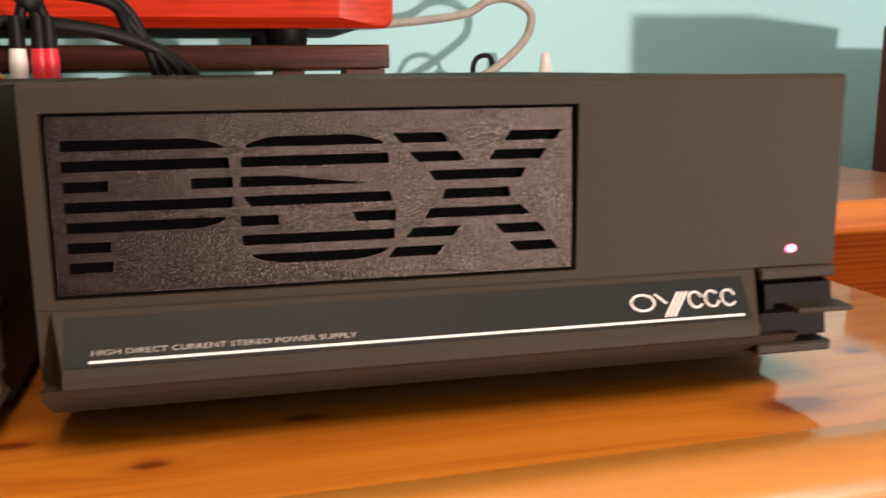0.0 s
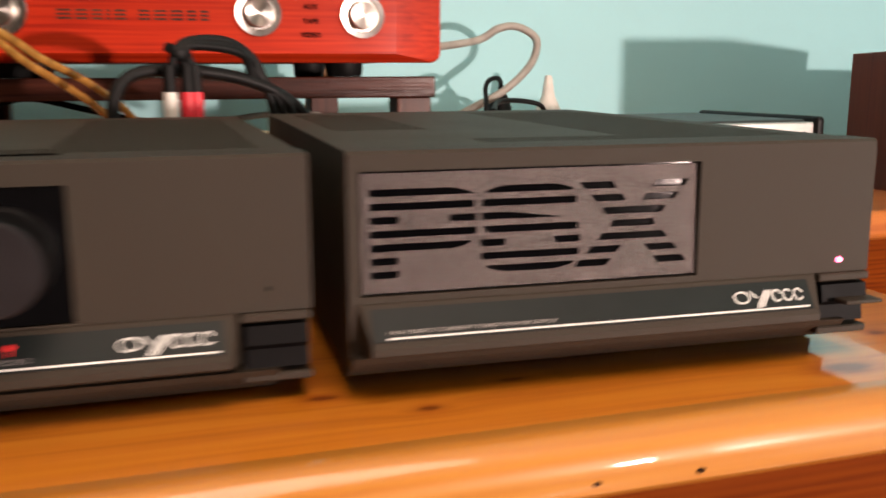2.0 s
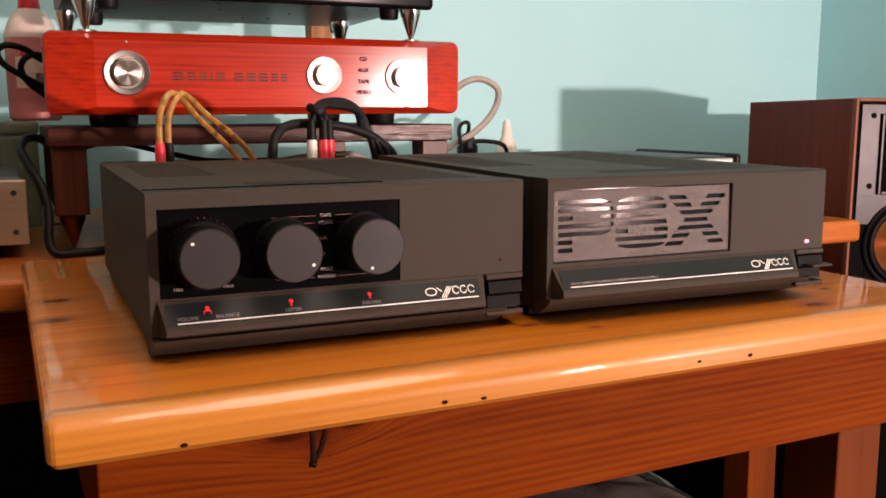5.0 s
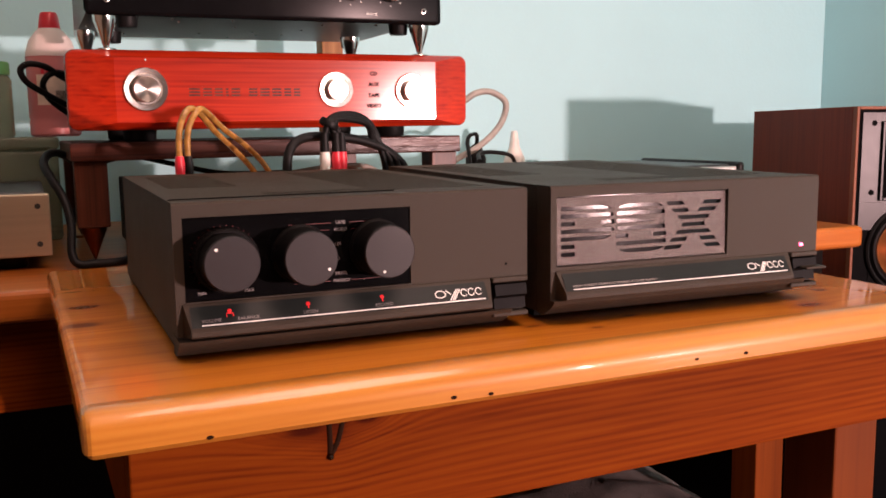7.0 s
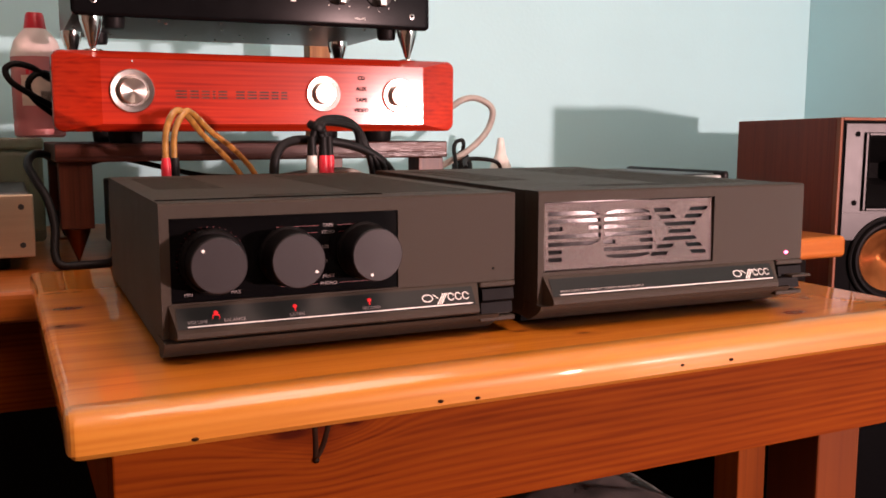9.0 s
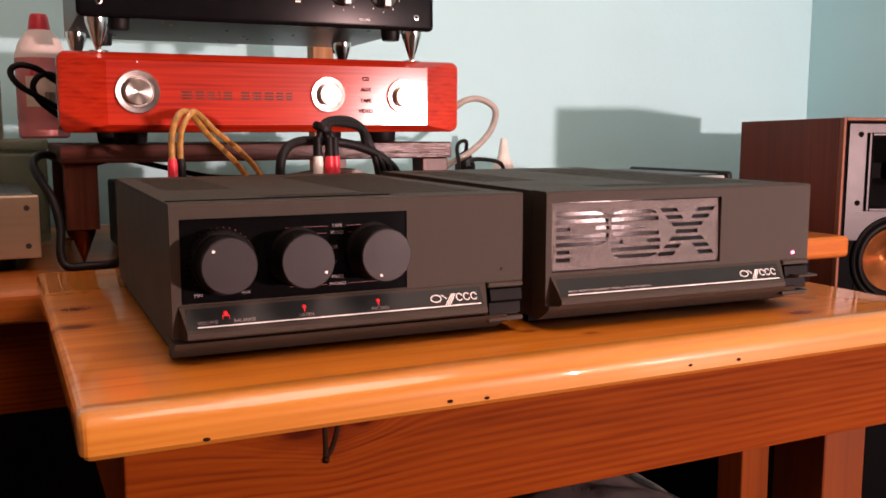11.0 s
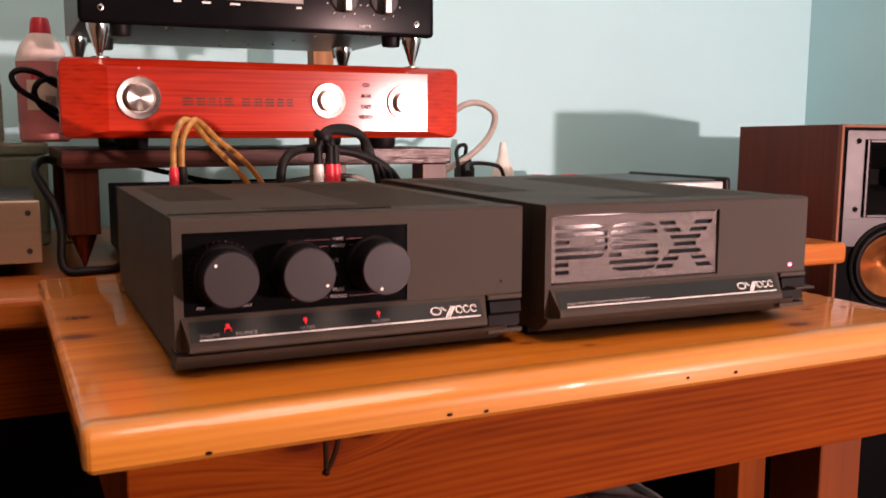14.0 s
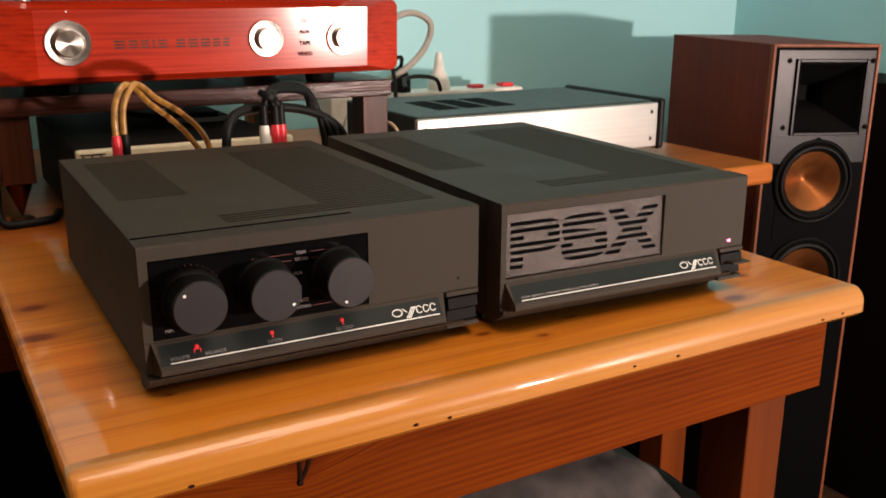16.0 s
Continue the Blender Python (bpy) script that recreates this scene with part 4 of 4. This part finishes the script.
    for fx in (x0 + 0.04, x1 - 0.04):
        for fy in (y0 + 0.04, y1 - 0.04):
            part("foot", turned([(0, 0), (0.014, 0), (0.015, 0.002), (0.015, z0 + 0.0035 - BZ), (0, z0 + 0.0035 - BZ)], pose(fx, fy, BZ), 20), M_black, t)
    return t


tun = slim_unit("silver_tuner", 0.236, 0.637, 0.800, 1.03, 0.7005, 0.7655, "slim silver-fronted hi-fi unit with a black cover, run deep to stand for the shaded wall", True)
for k in range(3):
    part("vent_slot", box(0.30 + 0.045 * k, 0.335 + 0.045 * k, 0.86, 0.96, 0.768, 0.7685), M_seam, tun, smooth=False)
slim_unit("silver_amplifier", -0.62, -0.270, 0.815, 1.05, 0.6985, 0.7645, "silver-fronted amplifier with a black cover, run deep to stand for the shaded wall", False, M_dimsilver)


def cream_box():
    t = thing("cream_preamp", pose(0, 0, 0), "cream-fronted hi-fi unit with a dark script mark", "hi-fi unit")
    top = 0.7725
    front = part("front_panel", box(-0.1825, 0.041, 0.720, 0.730, BZ + 0.004, top, 0.003, 3), M_cream, t, "cream moulded front panel")
    # cover drawn out backwards, its black in place of the wall's deep shade
    part("cover", box(-0.1805, 0.039, 0.7305, 1.05, BZ + 0.005, top - 0.003, 0.002), M_black, t, "black cover, run deep to stand for the shaded wall")
    wr = bmesh.new()
    box(-0.1790, -0.1550, 0.7192, 0.7203, 0.7675, 0.7684, bm=wr)
    for k in range(5):
        box(-0.1770 + 0.0042 * k, -0.1755 + 0.0042 * k, 0.7192, 0.7203, 0.7615, 0.7668 - 0.0016 * (k % 2), bm=wr)
    box(-0.1775, -0.1585, 0.7192, 0.7203, 0.7615, 0.7622, bm=wr)
    part("script_mark", wr, M_seam, front, "dark script mark", smooth=False)
    for fx in (-0.165, 0.022):
        for fy in (0.738, 1.02):
            part("foot", turned([(0, 0), (0.006, 0), (0.006, 0.005), (0, 0.005)], pose(fx, fy, BZ), 14), M_black, t)


cream_box()


# ---------- loudspeaker and dark cabinet ----------
def speaker():
    w, d, h = 0.1755, 0.355, 0.8585
    t = thing("floor_loudspeaker", pose(0.798, 0.739, 0.001, 0, 0, -19.2), "cherry veneered floorstanding loudspeaker with copper woofers", "loudspeaker", lean=False)
    for b in ((0.0, 0.016, 0.012, d, 0.0, h), (w - 0.016, w, 0.012, d, 0.0, h), (0.0162, w - 0.0162, 0.012, d, h - 0.016, h), (0.0162, w - 0.0162, 0.012, d, 0.0, 0.016), (0.0162, w - 0.0162, d - 0.016, d, 0.0162, h - 0.0162)):
        part("cabinet_panel", box(*b, 0.0008, 1), M_veneer, t)
    fr = bmesh.new()
    for b in ((0.0, 0.0045, 0.0, h), (w - 0.0045, w, 0.0, h), (0.0046, w - 0.0046, h - 0.0045, h), (0.0046, w - 0.0046, 0.0, 0.0045)):
        box(b[0], b[1], 0.0, 0.0118, b[2], b[3], 0.0008, 1, bm=fr)
    part("front_edging", fr, M_veneer_edge, t, "lighter orange edging round the front", smooth=False)
    bw, bh, b0 = w - 0.0094, h - 0.0094, 0.0047

    def hole(c, r):
        return [(lambda q: bw / 2 - math.sqrt(max(0.0, r * r - (r * (2 * q - 1)) ** 2)), lambda q: bw / 2 + math.sqrt(max(0.0, r * r - (r * (2 * q - 1)) ** 2)))]

    rows = [(h - 0.2076 - b0 - 0.0500, h - 0.2076 - b0 + 0.0500, hole(0, 0.0500)), (h - 0.362 - b0 - 0.0500, h - 0.362 - b0 + 0.0500, hole(0, 0.0500)),
            (h - 0.1325 - b0, h - 0.0245 - b0, [(lambda q: 0.0400 - b0, lambda q: w - 0.0225 - b0)])]
    bm = slotted(bw, bh, rows, 0.0105, 40)
    bm.transform(Matrix.Translation((b0, 0.001, b0)) @ FRONT)
    baf = part("baffle", bm, M_baffle, t, smooth=False)
    # horn plate with a square flare
    zc = h - 0.083
    pl = bmesh.new()
    px0, px1, pz0, pz1 = 0.0090, w - 0.0085, h - 0.138, h - 0.009
    hx0, hx1, hz0, hz1 = 0.0410, w - 0.0235, h - 0.1315, h - 0.0255
    for b in ((px0, hx0, pz0, pz1), (hx1, px1, pz0, pz1), (hx0, hx1, pz0, hz0), (hx0, hx1, hz1, pz1)):
        box(b[0], b[1], -0.0015, 0.0008, b[2], b[3], bm=pl)
    arms = []
    for side in (-1, 1):
        za, zb, cz_, rr = h - 0.1780, pz0, h - 0.2076, 0.0665
        arc = [(w / 2 + side * math.sqrt(max(0.0, rr * rr - (za + (zb - za) * k / 12 - cz_) ** 2)), za + (zb - za) * k / 12) for k in range(13)]
        far = px0 if side < 0 else px1
        arm = prism([(far, zb - 0.0002), (far, za)] + [(min(max(x, px0 + 0.001), px1 - 0.001), z - 0.0002) for x, z in arc], -0.0008, 0.0015)
        arm.transform(FRONT)
        arms.append(arm)
    plate = part("horn_plate", pl, M_hornplate, t, "gunmetal plate round the horn", smooth=False)
    for arm in arms:
        part("plate_arm", arm, M_hornplate, plate, smooth=False)
    horn = bmesh.new()
    steps = [(0.0, 1.0), (0.0, 0.93), (0.010, 0.86), (0.03, 0.66), (0.055, 0.40), (0.08, 0.22), (0.085, 0.0)]
    cx, cz, hw, hh = (hx0 + hx1) / 2, (hz0 + hz1) / 2, (hx1 - hx0) / 2, (hz1 - hz0) / 2
    prev = None
    for i, (dy, k) in enumerate(steps):
        y = -0.004 + dy if i else -0.0005
        ring = [horn.verts.new((cx + sx * hw * max(k, 0.001), y, cz + sz * hh * max(k, 0.001))) for sx, sz in ((-1, -1), (1, -1), (1, 1), (-1, 1))]
        if prev:
            for j in range(4):
                q = (j + 1) % 4
                horn.faces.new((prev[j], prev[q], ring[q], ring[j]))
        prev = ring
    part("horn", horn, M_horn, plate, "square black horn tweeter", smooth=False)
    rim = bmesh.new()
    for b in ((hx0 - 0.004, hx0 + 0.001, hz0 - 0.004, hz1 + 0.004), (hx1 - 0.001, hx1 + 0.004, hz0 - 0.004, hz1 + 0.004), (hx0 + 0.0011, hx1 - 0.0011, hz0 - 0.004, hz0 + 0.001), (hx0 + 0.0011, hx1 - 0.0011, hz1 - 0.001, hz1 + 0.004)):
        box(b[0], b[1], -0.0055, -0.0013, b[2], b[3], 0.0012, 2, bm=rim)
    part("horn_rim", rim, M_hornplate, plate, smooth=False)
    for sx in (0.0262, w - 0.0125):
        for sz in (h - 0.0240, h - 0.1236):
            part("screw", turned([(0.0040, -0.0002), (0.0040, 0.0005), (0.0026, 0.0009), (0, 0.0009)], on_front(sx, -0.0015, sz), 20), M_seam, plate)
    for zz in (h - 0.2076, h - 0.362):
        m = on_front(w / 2, 0.001, zz)
        wf = part("woofer", turned([(0.0655, 0), (0.0655, 0.004), (0.0630, 0.0055), (0.0612, 0.0050), (0.0602, 0.002), (0.0588, 0.001), (0.0555, 0.006), (0.0525, 0.0065), (0.0485, 0.002), (0.0465, 0.0005)], m, 64), M_surround, t, "black rubber surround")
        part("cone", turned([(0.0467, 0.0006), (0.0455, 0.0), (0.0205, -0.018), (0.006, -0.0285), (0, -0.0305)], None, 64), M_copper, wf, "spun copper woofer cone").matrix_basis = m
    # the maker's strip down the left of the woofer
    part("trim_line", box(0.0285, 0.0297, 0.0, 0.0012, h - 0.30, h - 0.1385), M_seam, baf, smooth=False)


speaker()


def cabinet():
    t = thing("dark_cabinet", pose(0, 0, 0), "dark brown cabinet, corner shade put into its near-black colour", "cabinet", lean=False)
    # the corner's shade is part of this near-black colour
    part("body", prism([(1.075, 1.03), (1.365, 1.03), (1.365, 1.20), (1.075, 1.20)], 0.0, 0.832, 0.002), M_shadecab, t)
    part("drawer_case", prism([(1.16, 0.45), (1.365, 0.45), (1.365, 1.0295), (1.16, 1.0295)], 0.0, 0.785, 0.002), M_shadecab, t)
    for z0, z1 in ((0.04, 0.27), (0.29, 0.52), (0.54, 0.77)):
        dr = part("drawer_front", box(1.172, 1.353, 0.436, 0.4495, z0, z1, 0.003), M_shadecab, t)
        part("drawer_knob", turned([(0.006, 0), (0.006, 0.012), (0.010, 0.016), (0, 0.020)], on_front(1.26, 0.436, (z0 + z1) / 2), 16), M_blackmetal, dr)


cabinet()


# ---------- things on the left: bottle, plastic box ----------
def bottle():
    zb = 0.8225
    t = thing("plastic_bottle", pose(-0.2490, 1.17, zb) @ Matrix.Diagonal((1.06, 1.06, 0.97, 1)), "pink bottle of liquid with a red cap and paper label", "bottle")
    part("body", turned([(0, 0), (0.027, 0), (0.031, 0.003), (0.0315, 0.02), (0.0305, 0.024), (0.0315, 0.028), (0.0315, 0.112), (0, 0.112)], None, 40), M_bottle_liquid, t, "translucent pink liquid")
    part("shoulder", turned([(0.0316, 0.1122), (0.0308, 0.119), (0.0262, 0.135), (0.018, 0.147), (0.013, 0.152), (0, 0.152)], None, 40), M_bottle_top, t, "milky empty shoulder")
    part("cap", turned([(0.0135, 0.1522), (0.0128, 0.158), (0.0112, 0.170), (0.0095, 0.174), (0, 0.1745)], None, 28), M_redplastic, t, "red screw cap")
    lab = bmesh.new()
    n = 14
    for a0, a1, z0, z1 in ((-128, -62, 0.044, 0.086),):
        vs = []
        for i in range(n + 1):
            a = radians(a0 + (a1 - a0) * i / n)
            vs.append((lab.verts.new((0.0326 * math.cos(a), 0.0326 * math.sin(a), z0)), lab.verts.new((0.0326 * math.cos(a), 0.0326 * math.sin(a), z1))))
        for (a, b), (c, d) in zip(vs, vs[1:]):
            lab.faces.new((a, c, d, b))
    label = part("paper_label", lab, M_paper, t, "cream paper label")
    bm = bmesh.new()
    for k in range(9):
        a = radians(-86 + k * 2.4)
        x, y = 0.0332 * math.cos(a), 0.0332 * math.sin(a)
        box(x - 0.0003, x + 0.0003, y - 0.0002, y + 0.0002, 0.048, 0.064, bm=bm)
    part("print_bars", bm, M_seam, label, smooth=False)
    red = bmesh.new()
    for a in (-112, -102, -92, -82):
        x, y = 0.0332 * math.cos(radians(a)), 0.0332 * math.sin(radians(a))
        box(x - 0.002, x + 0.002, y - 0.0003, y + 0.0003, 0.087, 0.0935, bm=red)
    part("title_bars", red, M_redplastic, label, smooth=False)


bottle()


def storage_box():
    t = thing("plastic_storage_box", pose(0, 0, 0), "cloudy clear plastic storage box behind the amplifier", "box")
    part("tub", box(-0.60, -0.2505, 1.10, 1.30, BZ, 0.806, 0.006), M_jar, t)
    part("lid", box(-0.605, -0.2485, 1.095, 1.305, 0.8062, 0.8222, 0.004), M_jar, t)
    j = thing("lidded_jar", pose(-0.337, 1.14, 0.8225), "tall clear plastic jar with a green lid", "jar")
    part("jar_body", turned([(0, 0), (0.034, 0), (0.036, 0.003), (0.036, 0.075), (0.032, 0.082), (0, 0.082)], None, 32), M_jar, j)
    part("jar_lid", turned([(0.0345, 0.0822), (0.0345, 0.097), (0.033, 0.099), (0, 0.099)], None, 32), M_green, j)


storage_box()


# ---------- behind: post, power strip, plug ----------
solo("wooden_post", box(0.146, 0.180, 1.19, 1.222, BZ, 1.35, 0.001), M_post, "bare wooden post standing behind the rack", "post")


def power_strip():
    t = thing("power_strip", pose(0, 0, 0), "white power strip with red switches on a ledge", "power strip")
    part("body", box(0.29, 0.675, 1.205, 1.27, BZ, 0.752, 0.004, 3), M_whiteplastic, t)
    for sx in (0.57, 0.635):
        part("switch", box(sx, sx + 0.026, 1.215, 1.237, 0.7522, 0.759, 0.003, 3), M_redplastic, t, "red rocker switch")
    p = thing("white_plug", pose(0.509, 1.23, 0.7522), "white plug standing in the power strip", "plug")
    part("plug_body", turned([(0, 0), (0.020, 0), (0.021, 0.004), (0.019, 0.016), (0.010, 0.036), (0.006, 0.062), (0.0045, 0.066), (0, 0.066)], None, 24), M_whiteplastic, p)
    k = thing("black_plug", pose(0.432, 1.23, 0.7522), "black plug standing in the power strip", "plug")
    part("plug_body", turned([(0, 0), (0.018, 0), (0.018, 0.02), (0.011, 0.038), (0.0045, 0.044), (0, 0.044)], None, 24), M_black, k)


power_strip()


# ---------- cables ----------
def cables():
    # amber speaker cable looping up out of the amplifier's back
    for dx, dy, nm in ((0.0, 0.0, "red"), (0.008, 0.006, "black")):
        pts = [(-0.1695 + dx, 0.572 + dy, 0.762), (-0.1695 + dx, 0.575 + dy, 0.793), (-0.168 + dx, 0.579 + dy, 0.826), (-0.160 + dx * 1.2, 0.584 + dy, 0.8445), (-0.149 + dx, 0.594 + dy, 0.8440),
               (-0.130 + dx, 0.618 + dy, 0.826 + dx * 0.4), (-0.105 + dx * 1.5, 0.652 + dy, 0.807 + dx * 0.5), (-0.084 + dx * 2, 0.676 + dy, 0.787), (-0.062 + dx, 0.690 + dy, 0.755), (-0.045, 0.694, 0.715)]
        c = tube("speaker_cable", pts, 0.0029, M_gold, "amber translucent speaker cable in a loop", group="speaker cables")
        part("plug", turned([(0, -0.012), (0.0040, -0.012), (0.0043, 0.012), (0.0034, 0.018), (0, 0.018)], pose(-0.1695 + dx, 0.5735 + dy, 0.788), 18), M_redplastic if nm == "red" else M_black, c, nm + " plug")
    # signal leads with white and red plugs, tied in a bundle
    for i, (x, mt) in enumerate(((-0.0415, M_whiteplastic), (-0.0305, M_redplastic), (-0.0255, M_redplastic))):
        pts = [(x, 0.570, 0.765), (x, 0.572, 0.795), (x + 0.001, 0.574, 0.815), (-0.036 + 0.003 * i, 0.576, 0.8335), (-0.024 + 0.004 * i, 0.582, 0.8398 - 0.002 * i),
               (-0.001 + 0.004 * i, 0.592, 0.8388 - 0.004 * i), (0.016, 0.600, 0.826 - 0.006 * i), (0.0265 + 0.006 * i, 0.602, 0.797), (0.032 + 0.006 * i, 0.606, 0.765)]
        c = tube("signal_lead", pts, 0.0031, M_black, "black signal lead with a coloured plug", group="signal leads")
        part("plug", turned([(0, -0.010), (0.0044, -0.010), (0.0048, 0.004), (0.0042, 0.010), (0, 0.010)], pose(x, 0.5715, 0.7965), 18), mt, c)
        part("strain_relief", turned([(0.0044, 0), (0.0034, 0.017), (0, 0.017)], pose(x, 0.5722, 0.8066), 16), M_black, c)
    part("cable_tie", turned([(0.0085, -0.003), (0.0095, 0), (0.0085, 0.003)], pose(-0.0355, 0.5765, 0.8315) @ pose(0, 0, 0, 0, 30, 0), 20), M_black, c)
    tube("black_cable", [(-0.0765, 0.570, 0.76), (-0.0765, 0.572, 0.797), (-0.070, 0.576, 0.813), (-0.057, 0.582, 0.8195), (-0.038, 0.588, 0.8205), (-0.017, 0.592, 0.819), (0.007, 0.597, 0.8145), (0.031, 0.603, 0.805), (0.051, 0.61, 0.788), (0.06, 0.62, 0.76)], 0.0043, M_black, "thick black cable arching between the units")
    # grey loop at the right of the red amplifier
    tube("grey_cable", [(0.205, 1.09, 0.845), (0.28, 1.16, 0.852), (0.385, 1.205, 0.866), (0.4185, 1.205, 0.8825), (0.4425, 1.205, 0.8868), (0.465, 1.205, 0.880), (0.479, 1.205, 0.866), (0.474, 1.205, 0.8405), (0.4485, 1.19, 0.8165), (0.416, 1.185, 0.7935), (0.378, 1.18, 0.7760), (0.34, 1.17, 0.758), (0.30, 1.15, 0.73), (0.27, 1.12, 0.6885)], 0.0055, M_greycable, "stiff grey cable in a wide loop")
    tube("black_lead", [(0.432, 1.23, 0.79), (0.430, 1.22, 0.806), (0.418, 1.20, 0.814), (0.402, 1.19, 0.812), (0.392, 1.18, 0.800), (0.386, 1.16, 0.775), (0.36, 1.10, 0.70)], 0.0034, M_black, "thin black mains lead")
    tube("black_lead", [(0.375, 1.10, 0.772), (0.40, 1.15, 0.782), (0.44, 1.175, 0.783), (0.475, 1.18, 0.776), (0.49, 1.19, 0.7555)], 0.0036, M_black, "thin black mains lead")
    # black leads at the left of the rack
    tube("black_lead", [(-0.235, 0.99, 0.858), (-0.262, 0.955, 0.872), (-0.283, 0.945, 0.886), (-0.289, 0.945, 0.900), (-0.279, 0.945, 0.907), (-0.262, 0.95, 0.904), (-0.249, 0.96, 0.896), (-0.235, 1.0, 0.89)], 0.0036, M_black, "black lead looping beside the red amplifier")
    tube("black_lead", [(-0.236, 1.02, 0.850), (-0.258, 0.97, 0.866), (-0.266, 0.955, 0.882), (-0.260, 0.95, 0.894), (-0.248, 0.96, 0.898), (-0.236, 0.99, 0.896)], 0.0036, M_black, "black lead looping beside the red amplifier")
    tube("black_cable", [(-0.235, 1.0, 0.79), (-0.252, 0.93, 0.803), (-0.266, 0.885, 0.804), (-0.2725, 0.86, 0.794), (-0.266, 0.84, 0.778), (-0.256, 0.825, 0.758), (-0.2505, 0.815, 0.73), (-0.252, 0.805, 0.702), (-0.246, 0.80, 0.6895), (-0.226, 0.80, 0.6888), (-0.200, 0.808, 0.6888), (-0.190, 0.84, 0.6888)], 0.0046, M_black, "thick black cable hanging down onto the bench")
    tube("black_lead", [(-0.205, 0.99, 0.79), (-0.17, 0.97, 0.797), (-0.12, 0.96, 0.786), (-0.06, 0.95, 0.7732), (0.02, 0.93, 0.7730)], 0.0032, M_black, "black lead under the rack")
    tube("grey_cable", [(0.13, 0.90, 0.77), (0.10, 0.88, 0.78), (0.05, 0.875, 0.780), (0.0, 0.88, 0.7735), (-0.05, 0.90, 0.7728)], 0.003, M_greycable, "thin grey lead under the rack")
    # pale leads beside the rack's leg
    tube("pale_lead", [(0.30, 0.90, 0.6885), (0.262, 0.86, 0.700), (0.238, 0.835, 0.722), (0.222, 0.822, 0.745), (0.214, 0.84, 0.760), (0.20, 0.90, 0.752)], 0.0024, M_palecable, "thin beige lead curling past the rack leg", group="beige leads")
    tube("pale_lead", [(0.31, 0.91, 0.6885), (0.268, 0.862, 0.694), (0.246, 0.838, 0.708), (0.232, 0.826, 0.728), (0.219, 0.835, 0.742), (0.205, 0.90, 0.738)], 0.0022, M_palecable, "thin beige lead curling past the rack leg", group="beige leads")


cables()


# ---------- stool with a plush cloth under the table ----------
def cloth():
    t = thing("upholstered_stool", pose(0.045, 0.43, 0.035), "stool under the table covered with grey plush cloth", "stool", lean=False)
    bm = bmesh.new()
    nx, ny = 44, 30
    noise.seed_set(3)
    grid = []
    for i in range(nx + 1):
        row = []
        for j in range(ny + 1):
            u, v = i / nx * 2 - 1, j / ny * 2 - 1
            x, y = u * 0.275, v * 0.17
            edge = max(abs(u) ** 5, abs(v) ** 6)
            z = 0.505 - 0.035 * abs(u) ** 2.2 - 0.10 * edge
            z += 0.012 * noise.noise(Vector((x * 9, y * 9, 1.3))) + 0.007 * noise.noise(Vector((x * 22, y * 34, 4.1)))
            row.append(bm.verts.new((x, y, z)))
        grid.append(row)
    for i in range(nx):
        for j in range(ny):
            bm.faces.new((grid[i][j], grid[i + 1][j], grid[i + 1][j + 1], grid[i][j + 1]))
    rim = [e for e in bm.edges if e.is_boundary]
    g = bmesh.ops.extrude_edge_only(bm, edges=rim)
    for v in [q for q in g["geom"] if isinstance(q, bmesh.types.BMVert)]:
        v.co.z -= 0.05
    part("cloth_cover", bm, M_cloth, t, "rumpled grey plush cloth")
    part("seat_block", box(-0.262, 0.262, -0.155, 0.155, 0.25, 0.36, 0.01), M_shadecab, t)
    for lx in (-0.24, 0.2):
        for ly in (-0.14, 0.1):
            part("leg", box(lx, lx + 0.04, ly, ly + 0.04, 0, 0.2495, 0.002), M_shadecab, t)


cloth()

# table and bench stand on an uneven floor: they and all on them lean by under one degree
LEAN = Matrix.Translation((0, 0, 0.7015)) @ pose(0, 0, 0, 0, -0.75, 0) @ Matrix.Translation((0, 0, -0.70))
RISE = Matrix.Translation((0, 0.2, 0.70)) @ pose(0, 0, 0, 0.45, 0, 0) @ Matrix.Translation((0, -0.2, -0.70))
for ob in LEANING:
    if ob.name in ("pine_table", "power_supply_unit", "integrated_amplifier"):
        ob.matrix_basis = RISE @ ob.matrix_basis
    ob.matrix_basis = LEAN @ ob.matrix_basis
